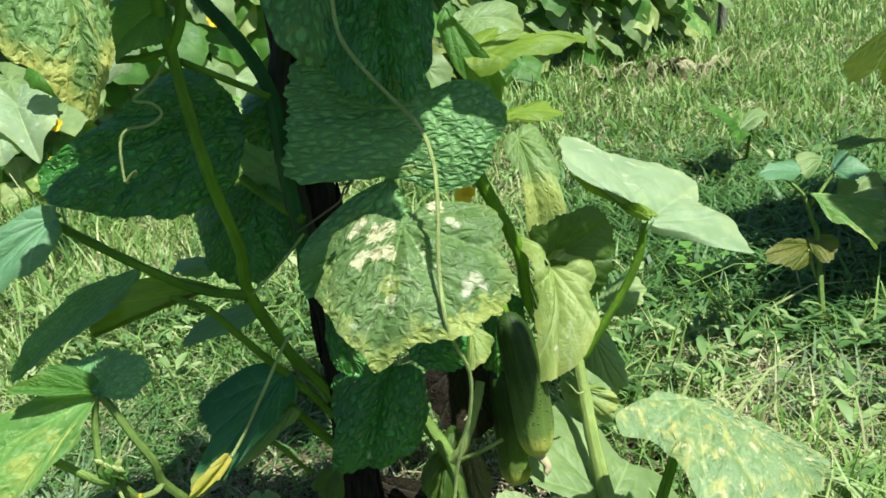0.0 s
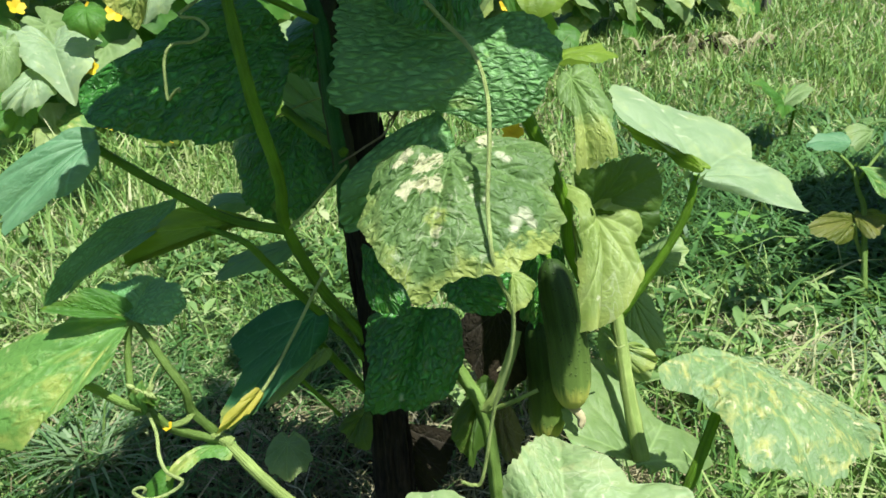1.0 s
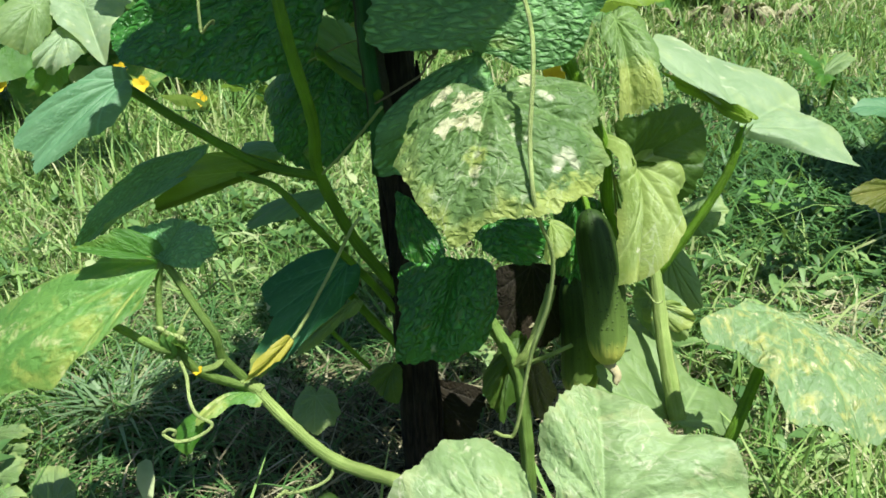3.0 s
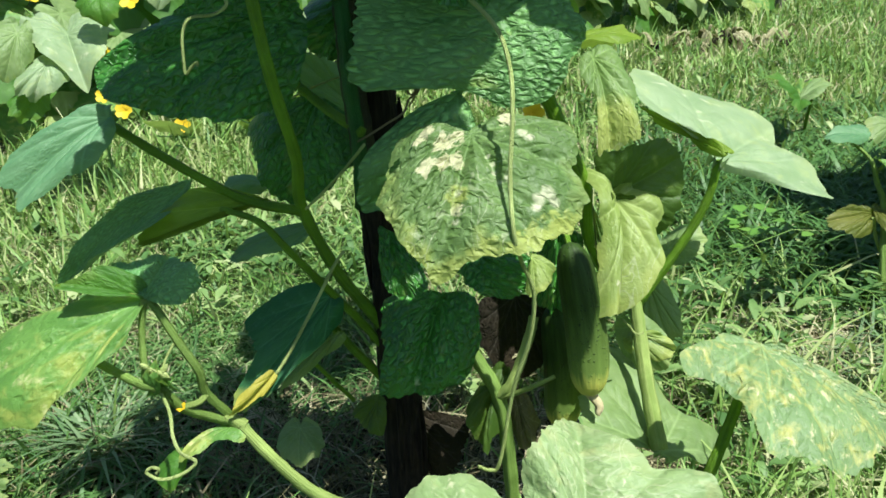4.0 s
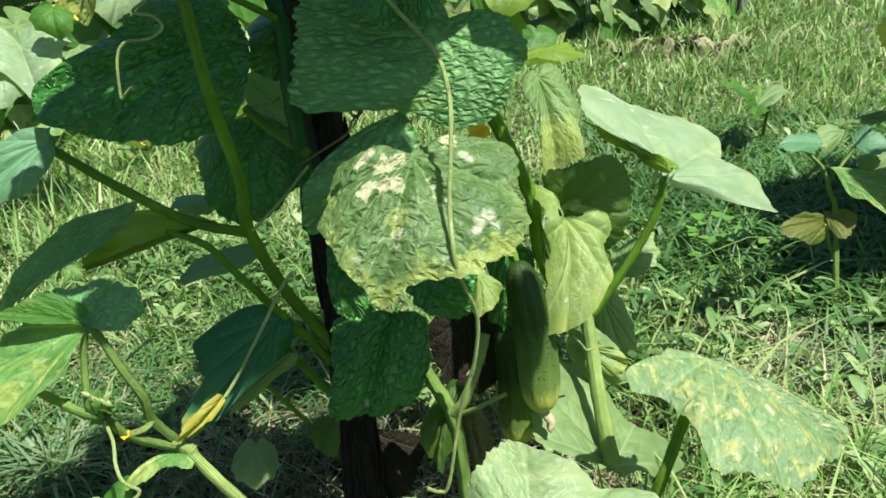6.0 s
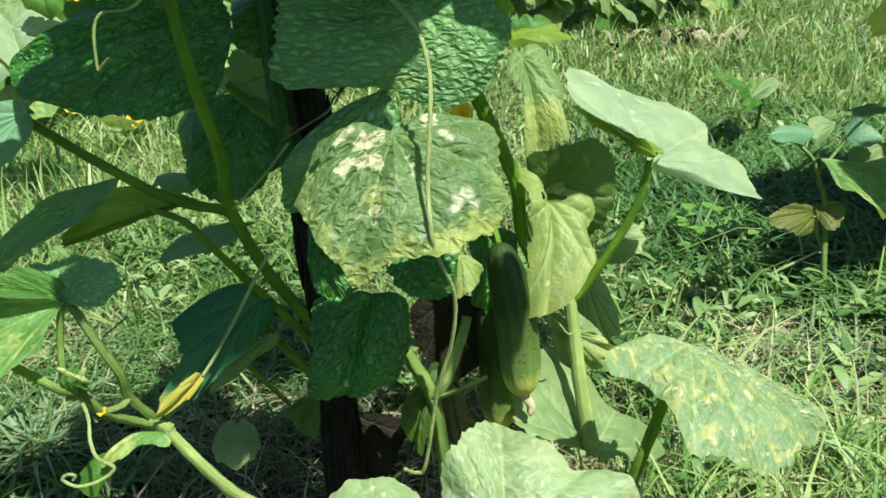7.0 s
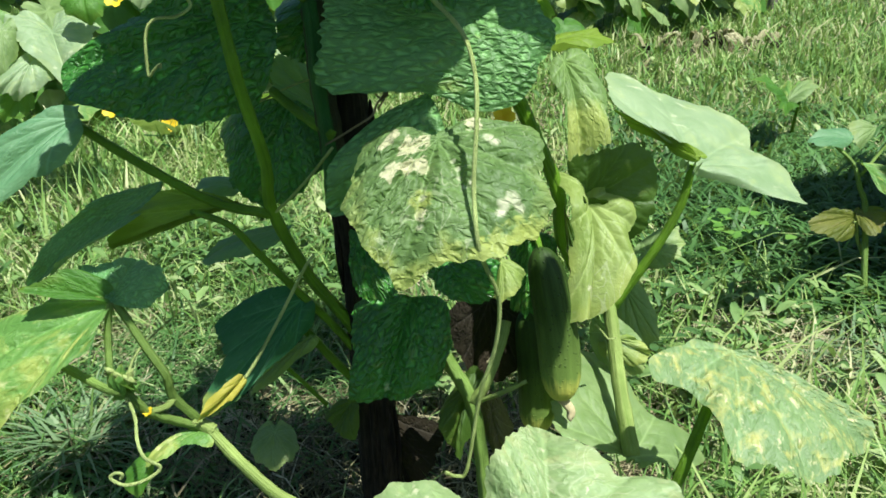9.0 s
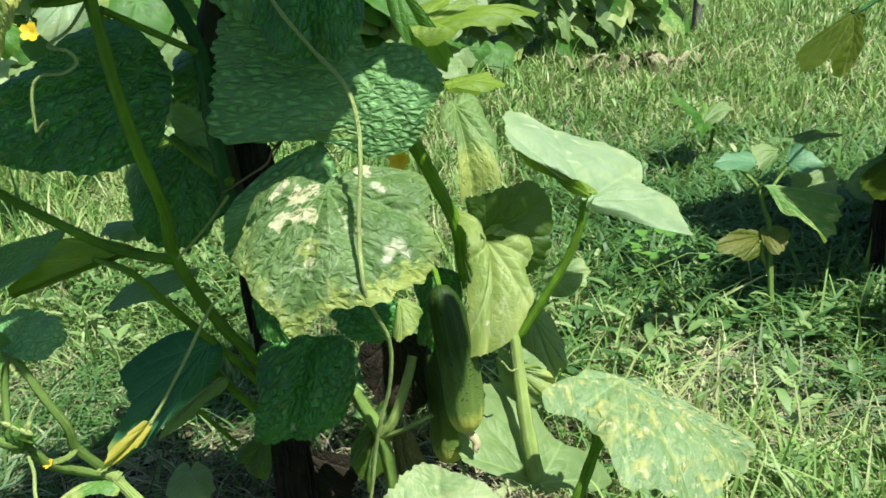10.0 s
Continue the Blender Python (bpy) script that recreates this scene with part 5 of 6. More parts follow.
tube(plant, "petiole", "stem", 0.0025, 0.0025, (-0.228, 0.74, 0.273), (-0.182, 0.735, 0.221))
tube(plant, "stem", "stem_mid", 0.007, 0.008, (-0.051, 0.735, 0.289), (-0.04, 0.73, 0.273), (-0.019, 0.72, 0.233), (-0.011, 0.715, 0.168), (-0.007, 0.715, 0.073), (-0.004, 0.72, -0.042))
tube(plant, "petiole", "stem_pale", 0.0055, 0.005, (-0.019, 0.718, 0.237), (-0.004, 0.715, 0.258), (0.014, 0.73, 0.301), (0.02, 0.74, 0.321))
tube(plant, "petiole", "stem_pale", 0.0028, 0.002, (-0.014, 0.715, 0.238), (0.012, 0.7, 0.258), (0.039, 0.7, 0.272))
tube(plant, "petiole", "stem_pale", 0.006, 0.0085, (0.132, 0.8, 0.314), (0.135, 0.785, 0.294), (0.139, 0.74, 0.243), (0.147, 0.69, 0.187))
tube(plant, "petiole", "stem", 0.004, 0.0052, (0.213, 0.8, 0.467), (0.204, 0.8, 0.424), (0.18, 0.8, 0.374), (0.137, 0.8, 0.304))
tube(plant, "stem", "stem", 0.0065, 0.007, (0.136, 0.8, 0.308), (0.109, 0.8, 0.328), (0.081, 0.79, 0.39), (0.075, 0.78, 0.448), (0.055, 0.77, 0.502), (0.04, 0.76, 0.539), (0.029, 0.76, 0.562))
tube(plant, "petiole", "stem", 0.0038, 0.0055, (0.232, 0.668, 0.321), (0.215, 0.645, 0.311), (0.194, 0.61, 0.289), (0.172, 0.59, 0.241), (0.153, 0.6, 0.168))
tube(plant, "stem", "stem_pale", 0.0062, 0.0052, (-0.101, 0.535, 0.224), (-0.124, 0.55, 0.221), (-0.186, 0.58, 0.218), (-0.234, 0.61, 0.234), (-0.277, 0.634, 0.264), (-0.283, 0.634, 0.267))
tube(plant, "stem", "stem_pale", 0.0068, 0.0052, (-0.27, 0.632, 0.26), (-0.276, 0.632, 0.265), (-0.281, 0.631, 0.269), (-0.288, 0.628, 0.275))
tube(plant, "stem", "stem_mid", 0.0044, 0.0038, (-0.277, 0.634, 0.264), (-0.297, 0.62, 0.28), (-0.313, 0.6, 0.304), (-0.325, 0.59, 0.33), (-0.341, 0.585, 0.34), (-0.388, 0.605, 0.351), (-0.452, 0.635, 0.358))
tube(plant, "petiole", "stem_mid", 0.003, 0.0032, (-0.337, 0.62, 0.408), (-0.341, 0.61, 0.379), (-0.336, 0.588, 0.338))
tube(plant, "petiole", "stem_mid", 0.0034, 0.0044, (-0.334, 0.622, 0.406), (-0.325, 0.62, 0.391), (-0.31, 0.615, 0.363), (-0.297, 0.615, 0.334), (-0.297, 0.62, 0.307), (-0.283, 0.632, 0.273))
tube(plant, "petiole", "stem_pale", 0.003, 0.003, (-0.313, 0.6, 0.304), (-0.301, 0.61, 0.303), (-0.296, 0.62, 0.306))
tube(plant, "tendril", "tendril", 0.0019, 0.0017, (-0.069, 0.665, 0.752), (-0.07, 0.66, 0.735), (-0.065, 0.65, 0.702), (-0.037, 0.64, 0.663), (-0.008, 0.618, 0.633), (0.002, 0.598, 0.605), (0.003, 0.576, 0.574), (0.0, 0.554, 0.53), (0.002, 0.538, 0.493), (0.006, 0.545, 0.472), (0.016, 0.555, 0.436), (0.012, 0.56, 0.393), (-0.002, 0.565, 0.344), (-0.016, 0.565, 0.269), (-0.025, 0.565, 0.26), (-0.035, 0.56, 0.268))
tube(plant, "tendril", "tendril", 0.0014, 0.0012, (-0.214, 0.66, 0.706), (-0.229, 0.65, 0.685), (-0.245, 0.64, 0.673), (-0.228, 0.635, 0.669), (-0.22, 0.63, 0.66), (-0.231, 0.625, 0.653), (-0.247, 0.62, 0.652), (-0.255, 0.618, 0.641), (-0.257, 0.615, 0.619), (-0.256, 0.613, 0.61), (-0.25, 0.611, 0.615), (-0.244, 0.609, 0.619), (-0.244, 0.609, 0.616))
tube(plant, "tendril", "tendril", 0.0016, 0.0018, (-0.166, 0.7, 0.417), (-0.174, 0.69, 0.408), (-0.198, 0.67, 0.367), (-0.219, 0.65, 0.333), (-0.232, 0.64, 0.315))
tube(plant, "tendril", "tendril", 0.0017, 0.0014, (-0.325, 0.59, 0.329), (-0.31, 0.57, 0.318), (-0.301, 0.55, 0.308), (-0.292, 0.54, 0.298), (-0.28, 0.54, 0.288), (-0.292, 0.535, 0.279), (-0.309, 0.53, 0.277), (-0.321, 0.53, 0.284), (-0.317, 0.532, 0.288), (-0.312, 0.534, 0.285), (-0.315, 0.534, 0.28))
tube(plant, "tendril", "tendril", 0.0014, 0.001, (-0.32, 0.59, 0.347), (-0.319, 0.6, 0.356), (-0.315, 0.61, 0.364), (-0.314, 0.63, 0.365), (-0.302, 0.66, 0.371))
tube(plant, "tendril", "tendril", 0.0017, 0.0013, (-0.188, 0.58, 0.216), (-0.194, 0.575, 0.202), (-0.21, 0.57, 0.194), (-0.232, 0.565, 0.191), (-0.235, 0.566, 0.193), (-0.242, 0.56, 0.191), (-0.25, 0.558, 0.183), (-0.249, 0.556, 0.17), (-0.241, 0.556, 0.175), (-0.238, 0.556, 0.17))
tube(plant, "tendril", "tendril", 0.0014, 0.0014, (-0.128, 0.665, 0.533), (-0.156, 0.69, 0.502), (-0.184, 0.71, 0.474), (-0.205, 0.72, 0.455))
tube(plant, "petiole", "stem", 0.003, 0.003, (0.042, 0.74, 0.443), (0.05, 0.72, 0.427), (0.054, 0.706, 0.415))

# the plant goes on above the walk's view; leaves added there shade those below
tube(plant, "stem", "stem", 0.005, 0.006, (-0.02, 0.58, 0.99), (-0.10, 0.61, 0.96), (-0.19, 0.65, 0.87), (-0.218, 0.665, 0.775))
# Unseen stem added to carry the shade-casting leaves further back.
tube(plant, "stem", "stem", 0.005, 0.003, (-0.11, 0.69, 0.95), (0.0, 0.80, 0.95), (0.14, 0.86, 0.94), (0.28, 0.87, 0.94), (0.36, 0.88, 0.935))
# Unseen leaves, each placed only to block the sun over a chosen spot.
for i, (cx, cy, cz, ax, ay, w) in enumerate(((-0.125, 0.595, 0.90, -0.09, -0.03, 0.075), (-0.045, 0.59, 0.92, -0.01, -0.12, 0.085), (0.036, 0.60, 0.92, 0.05, -0.08, 0.060), (-0.10, 0.69, 0.95, 0.02, 0.11, 0.09), (-0.205, 0.665, 0.90, -0.05, 0.07, 0.06), (0.020, 0.535, 0.925, 0.05, -0.04, 0.045), (-0.035, 0.51, 0.905, -0.025, -0.075, 0.058), (0.085, 0.695, 0.83, 0.0, 0.09, 0.072), (-0.02, 0.88, 0.90, 0.03, 0.13, 0.09), (0.02, 0.97, 0.92, 0.02, 0.12, 0.08), (-0.10, 0.93, 0.90, -0.06, 0.12, 0.09), (0.42, 0.84, 0.92, 0.08, -0.05, 0.07), (0.40, 0.90, 0.93, 0.09, 0.05, 0.07), (0.315, 0.645, 0.92, 0.06, 0.03, 0.032), (0.256, 0.492, 0.90, 0.02, -0.03, 0.020), (-0.128, 0.475, 0.91, -0.05, -0.03, 0.036), (-0.212, 0.568, 0.92, -0.035, -0.02, 0.030), (0.075, 0.537, 0.92, 0.03, -0.02, 0.024))):
    c, t = np.array((cx, cy, cz)), np.array((ax, ay, -0.03))
    side = np.cross(t, (0, 0, 1.0))
    side = side / np.linalg.norm(side) * w
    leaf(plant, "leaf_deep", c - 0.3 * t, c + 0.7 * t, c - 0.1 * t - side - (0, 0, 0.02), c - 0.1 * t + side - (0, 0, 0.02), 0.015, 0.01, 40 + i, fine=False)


def fruit(parent, top, end, radius, seed, label):
    """A ribbed cucumber that hangs from top to end."""
    top, end = np.array(top), np.array(end)
    ax = end - top
    length = np.linalg.norm(ax)
    ax = ax / length
    s = np.cross(ax, (0, 1, 0))
    s /= np.linalg.norm(s)
    t = np.cross(ax, s)
    rows, cols = 44, 40
    f = np.linspace(0, 1, rows)
    prof = radius * np.clip(1 - (2 * np.abs(f - 0.5)) ** 5.0, 0, 1) ** 0.5 * (0.86 + 0.16 * f)
    ang = np.linspace(0, 2 * math.pi, cols, endpoint=False)
    rib = 1 + 0.025 * np.cos(10 * ang)
    bend = np.outer(np.sin(f * math.pi) * 0.004, s)
    place = (top + np.outer(f * length, ax) + bend)[:, None, :] + (prof[:, None] * rib)[:, :, None] * (np.cos(ang)[:, None] * s + np.sin(ang)[:, None] * t)[None]
    faces = [(i * cols + j, i * cols + (j + 1) % cols, (i + 1) * cols + (j + 1) % cols, (i + 1) * cols + j) for i in range(rows - 1) for j in range(cols)]
    me = mesh_of("cucumber", place.reshape(-1, 3), faces, "fruit")
    al = me.attributes.new("along", "FLOAT", "POINT")
    al.data.foreach_set("value", np.repeat(f, cols).astype(np.float32))
    fl = me.attributes.new("flat", "FLOAT_VECTOR", "POINT")
    a = np.tile(ang, rows)
    fl.data.foreach_set("vector", np.stack([np.cos(a) * 4, np.sin(a) * 4, np.repeat(f, cols) * 2.5], 1).astype(np.float32).ravel())
    return child("cucumber", me, parent, label)


cuke = fruit(plant, FRUIT_TOP, FRUIT_END, 0.0212, 1, "ripe green cucumber with a yellow blossom end")
end, gone = np.array(FRUIT_END), np.array(FRUIT_BLOSSOM)
child("withered_blossom", tube_mesh("withered_blossom", "blossom", spline([end + (-0.001, 0, 0.002), 0.5 * (end + gone) + (0.003, 0, 0), gone + (-0.002, 0, 0.002), gone], 6), np.linspace(0.0055, 0.0022, 19), 9, 0.3), cuke)
fruit(plant, SHADE_TOP, SHADE_END, 0.0225, 3, "dark green cucumber hanging in the shade")
young = fruit(plant, YOUNG_TOP, YOUNG_END, 0.017, 2, "small green young cucumber")


def flower(parent, centre, facing, size, seed):
    """A five-petalled yellow cucumber flower."""
    r = np.random.RandomState(seed)
    turn = Vector(facing).normalized().to_track_quat("Z", "Y").to_matrix()
    verts, faces = [], []
    for p in range(5):
        a0 = p * 2 * math.pi / 5 + r.uniform(-0.1, 0.1)
        start = len(verts)
        for i in range(5):
            f = i / 4
            w = 0.46 * math.sin(math.pi * min(1, 0.16 + 0.70 * f)) ** 0.8
            for j in (-1, 0, 1):
                v = Vector((math.cos(a0) * f - math.sin(a0) * w * j, math.sin(a0) * f + math.cos(a0) * w * j, 0.75 * f - 0.30 * f * f + 0.10 * abs(j) + r.uniform(-0.05, 0.05))) * size
                verts.append(Vector(centre) + turn @ v)
        faces += [(start + 3 * i + j, start + 3 * i + j + 1, start + 3 * i + j + 4, start + 3 * i + j + 3) for i in range(4) for j in range(2)]
    return child("flower", mesh_of("flower", verts, faces, "petal"), parent, "yellow cucumber flower")


flower(plant, (0.021, 0.73, 0.54), (0.2, -1, 0.2), 0.011, 0)
flower(plant, (-0.311, 0.596, 0.306), (-0.2, -0.5, 0.9), 0.005, 5)
for i in range(6):
    r = random.Random(70 + i)
    c = np.array(CALYX) + (r.uniform(-0.012, 0.012), r.uniform(-0.008, 0.008), r.uniform(0.0, 0.012))
    tipp = c + (r.uniform(-0.014, 0.014), r.uniform(-0.012, 0.0), r.uniform(0.004, 0.018))
    child("bud", tube_mesh("bud", "tendril", np.array([c, 0.6 * c + 0.4 * tipp, 0.3 * c + 0.7 * tipp, tipp]), [0.0014, 0.0034, 0.0028, 0.0006], 7, 0.2), plant)

for i in range(6):
    r = np.random.RandomState(170 + i)
    c = np.array(CALYX) + r.uniform(-0.008, 0.008, 3)
    d = r.uniform(-1, 1, 3) * (1.0, 0.7, 0.8) + (0, -0.2, 0.3)
    d = d / np.linalg.norm(d) * 0.020
    w = np.cross(d, (0.2, 1, 0.3)) * 0.32
    leaf(plant, "leaf_bright", c, c + d, c + 0.2 * d - w, c + 0.2 * d + w, 0.002, 0.001, 180 + i, fine=False)

# ---- young plant beside the lawn ----
young = tagged(new("young_cucumber_plant"), "small upright cucumber plant with pale and withering leaves", "plant")
leaf(young, "leaf_teal", (0.667, 1.5, 0.299), (0.579, 1.48, 0.301), (0.605, 1.45, 0.297), (0.641, 1.54, 0.31), 0.006, 0.004, 64, outline=(0.07, 0.07, 0.08, 0.09, 0.11, 0.15, 0.24, 0.44, 0.67, 0.7, 0.75, 0.79, 0.82, 0.84, 0.85, 0.88, 0.91, 0.97, 1, 0.84, 0.72, 0.65, 0.6, 0.51, 0.47, 0.46, 0.49, 0.57, 0.94, 1.06, 0.2, 0.14, 0.12, 0.1, 0.1, 0.08))
leaf(young, "leaf_pale", (0.726, 1.54, 0.305), (0.674, 1.52, 0.305), (0.685, 1.5, 0.277), (0.704, 1.56, 0.318), 0.006, 0.004, 63, outline=(0.06, 0.04, 0.04, 0.04, 0.06, 0.06, 0.09, 0.17, 0.36, 0.44, 0.58, 0.74, 0.75, 0.77, 0.81, 0.88, 0.95, 1.01, 1.06, 1.06, 1.06, 0.94, 0.76, 0.69, 0.23, 0.19, 0.17, 0.16, 0.16, 0.16, 0.17, 0.19, 0.24, 0.11, 0.07, 0.06))
leaf(young, "leaf_teal", (0.743, 1.52, 0.284), (0.801, 1.5, 0.286), (0.785, 1.56, 0.312), (0.755, 1.48, 0.274), 0.006, 0.004, 66, outline=(0.05, 0.05, 0.05, 0.05, 0.05, 0.05, 0.05, 0.39, 0.49, 0.68, 0.64, 0.57, 0.54, 0.53, 0.55, 0.6, 0.69, 0.84, 1.04, 0.99, 0.93, 0.87, 0.84, 0.82, 0.82, 0.76, 0.56, 0.41, 0.05, 0.05, 0.05, 0.05, 0.05, 0.05, 0.05, 0.05))
leaf(young, "leaf_bright", (0.674, 1.46, 0.262), (0.758, 1.36, 0.18), (0.807, 1.46, 0.226), (0.692, 1.38, 0.227), 0.006, 0.004, 62, outline=(0.05, 0.05, 0.04, 0.04, 0.04, 0.04, 0.04, 0.04, 0.04, 0.06, 0.48, 0.77, 0.74, 0.72, 0.73, 0.77, 0.82, 0.91, 1, 0.97, 0.94, 0.96, 0.64, 0.67, 0.71, 0.73, 0.71, 0.43, 0.05, 0.05, 0.05, 0.05, 0.05, 0.05, 0.05, 0.05))
leaf(young, "leaf_pale", (0.751, 1.5, 0.23), (0.845, 1.52, 0.249), (0.804, 1.54, 0.269), (0.774, 1.46, 0.227), 0.006, 0.004, 65, outline=(0.05, 0.05, 0.05, 0.05, 0.05, 0.05, 0.05, 0.84, 0.78, 0.69, 0.66, 0.66, 0.64, 0.64, 0.67, 0.76, 0.85, 0.9, 0.96, 0.92, 0.9, 0.93, 0.96, 1.02, 1.13, 0.94, 0.65, 0.52, 0.26, 0.05, 0.05, 0.05, 0.05, 0.05, 0.05, 0.05))
leaf(young, "leaf_edge", (0.764, 1.62, 0.305), (0.893, 1.62, 0.308), (0.839, 1.66, 0.312), (0.814, 1.6, 0.304), 0.006, 0.004, 67, outline=(0.12, 0.14, 0.17, 0.23, 0.36, 0.8, 1.1, 0.05, 0.05, 0.05, 0.05, 0.05, 0.23, 0.28, 0.47, 0.56, 0.62, 0.8, 0.96, 0.96, 0.93, 0.94, 0.89, 0.85, 0.79, 0.72, 0.64, 0.57, 0.51, 0.47, 0.43, 0.3, 0.21, 0.17, 0.14, 0.12))
leaf(young, "leaf_withered", (0.662, 1.42, 0.168), (0.561, 1.37, 0.173), (0.62, 1.42, 0.187), (0.602, 1.36, 0.146), 0.006, 0.004, 60, outline=(0.05, 0.05, 0.05, 0.05, 0.05, 0.05, 0.05, 0.05, 0.05, 0.33, 0.55, 0.57, 0.62, 0.71, 0.75, 0.82, 0.93, 0.98, 1, 0.97, 0.84, 0.76, 0.69, 0.67, 0.66, 0.68, 0.72, 0.73, 0.69, 0.66, 0.05, 0.05, 0.05, 0.05, 0.05, 0.05))
leaf(young, "leaf_withered", (0.662, 1.42, 0.178), (0.691, 1.38, 0.159), (0.713, 1.42, 0.183), (0.656, 1.38, 0.161), 0.006, 0.004, 61, outline=(0.05, 0.07, 0.13, 0.28, 0.25, 0.24, 0.24, 0.24, 0.27, 0.32, 0.54, 0.62, 0.62, 0.65, 0.72, 0.78, 0.83, 0.92, 1.01, 1, 1, 0.97, 0.96, 0.96, 0.86, 0.71, 0.6, 0.35, 0.16, 0.09, 0.07, 0.06, 0.04, 0.04, 0.04, 0.04))
tube(young, "stem", "stem_mid", 0.003, 0.0058, (0.633, 1.48, 0.289), (0.661, 1.46, 0.259), (0.67, 1.44, 0.219), (0.676, 1.42, 0.188), (0.667, 1.368, 0.095), (0.666, 1.336, -0.01))
tube(young, "petiole", "stem_pale", 0.0035, 0.003, (0.653, 1.4, 0.17), (0.659, 1.395, 0.137), (0.672, 1.395, 0.104))
tube(young, "petiole", "stem_mid", 0.003, 0.003, (0.743, 1.52, 0.281), (0.711, 1.49, 0.259), (0.672, 1.45, 0.239))

# ---- climber at a thin stake ----
thin = new("garden_stake", post("garden_stake", (0.925, 1.49, -0.03), (0.965, 1.49, 0.95), 0.019, 0.016, "bark", 8))
tagged(thin, "thin dark garden stake standing in the grass", "stake")
climber = tagged(new("climbing_cucumber_plant"), "cucumber plant with hanging green leaves on a thin stake", "plant")
tube(climber, "stem", "stem", 0.006, 0.004, (0.95, 1.46, 0.0), (0.935, 1.465, 0.2), (0.96, 1.47, 0.42), (0.945, 1.465, 0.62), (0.965, 1.47, 0.88))
leaf(climber, "leaf_hang", (0.684, 1.22, 0.6), (0.646, 1.15, 0.515), (0.584, 1.16, 0.555), (0.697, 1.2, 0.572), 0.01, 0.006, 80, outline=(0.08, 0.08, 0.08, 0.09, 0.1, 0.12, 0.12, 0.13, 0.14, 0.17, 0.68, 0.78, 0.82, 0.86, 0.77, 0.68, 0.78, 0.91, 1, 0.82, 0.71, 0.61, 0.57, 0.48, 0.41, 0.38, 0.27, 0.23, 0.21, 0.2, 0.2, 0.17, 0.12, 0.1, 0.08, 0.08))
leaf(climber, "leaf_hang", (0.854, 1.36, 0.326), (0.799, 1.32, 0.288), (0.797, 1.34, 0.306), (0.88, 1.34, 0.283), 0.006, 0.004, 81, outline=(0.08, 0.08, 0.09, 0.11, 0.18, 0.31, 0.35, 0.44, 0.52, 0.6, 0.71, 0.75, 0.74, 0.75, 0.77, 0.82, 0.88, 0.98, 1.05, 1.09, 1.1, 1.02, 0.93, 0.89, 0.82, 0.63, 0.55, 0.51, 0.48, 0.5, 0.52, 0.54, 0.48, 0.16, 0.11, 0.09))
tube(climber, "petiole", "stem_dark", 0.003, 0.003, (0.684, 1.22, 0.6), (0.738, 1.27, 0.61), (0.93, 1.44, 0.66))
leaf(climber, "leaf_fresh", (0.907, 1.42, 0.311), (0.822, 1.37, 0.272), (0.85, 1.42, 0.305), (0.887, 1.37, 0.262), 0.01, 0.008, 82)

# ---- clover by the stretch painted dark like shade ----
n = 26
cl = leaflets("clover", "clover", rng.normal(0.50, 0.035, n), rng.normal(1.60, 0.05, n), rng.uniform(0.03, 0.12, n), rng.uniform(0.022, 0.034, n), rng.uniform(0.022, 0.032, n), rng.uniform(0.0, 0.5, n), rng)
tagged(cl, "bright yellow-green clover leaves in the grass", "clover", kind="stuff")

# ---- weed in the lawn ----
weed = tagged(new("tall_weed"), "single upright green weed in the grass", "weed")
tube(weed, "stem", "stem", 0.006, 0.004, (0.905, 2.50, 0.0), (0.90, 2.46, 0.08), (0.895, 2.42, 0.17))
leaf(weed, "leaf_fresh", (0.855, 2.42, 0.172), (0.748, 2.36, 0.244), (0.821, 2.46, 0.205), (0.799, 2.34, 0.192), 0.01, 0.006, 90)
leaf(weed, "leaf_pale", (0.864, 2.42, 0.171), (0.955, 2.46, 0.192), (0.925, 2.52, 0.19), (0.898, 2.38, 0.177), 0.01, 0.006, 91)
leaf(weed, "leaf_fresh", (0.861, 2.42, 0.164), (0.812, 2.28, 0.165), (0.811, 2.36, 0.163), (0.871, 2.36, 0.158), 0.01, 0.006, 92)
leaf(weed, "leaf_bright", (0.87, 2.44, 0.17), (0.913, 2.55, 0.189), (0.87, 2.5, 0.187), (0.919, 2.5, 0.179), 0.01, 0.006, 93)

# ---- seedling close to the path ----
seedling = tagged(new("seedling"), "low seedling with pale leaves close to the ground", "plant")
leaf(seedling, "leaf_pale", (-0.572, 0.679, 0.06), (-0.602, 0.736, 0.072), (-0.614, 0.705, 0.064), (-0.561, 0.706, 0.068), 0.004, 0.003, 96)
tube(seedling, "stem", "stem_mid", 0.0016, 0.0012, (-0.655, 0.735, -0.005), (-0.613, 0.707, 0.042), (-0.572, 0.679, 0.06))
leaf(seedling, "leaf_pale", (-0.685, 0.741, 0.05), (-0.66, 0.76, 0.062), (-0.697, 0.772, 0.054), (-0.651, 0.728, 0.058), 0.004, 0.003, 97)
tube(seedling, "stem", "stem_mid", 0.0016, 0.0012, (-0.655, 0.735, -0.005), (-0.67, 0.738, 0.035), (-0.685, 0.741, 0.05))
leaf(seedling, "leaf_pale", (-0.757, 0.839, 0.045), (-0.696, 0.827, 0.057), (-0.742, 0.851, 0.049), (-0.712, 0.813, 0.053), 0.004, 0.003, 98)
tube(seedling, "stem", "stem_mid", 0.0016, 0.0012, (-0.655, 0.735, -0.005), (-0.706, 0.787, 0.032), (-0.757, 0.839, 0.045))
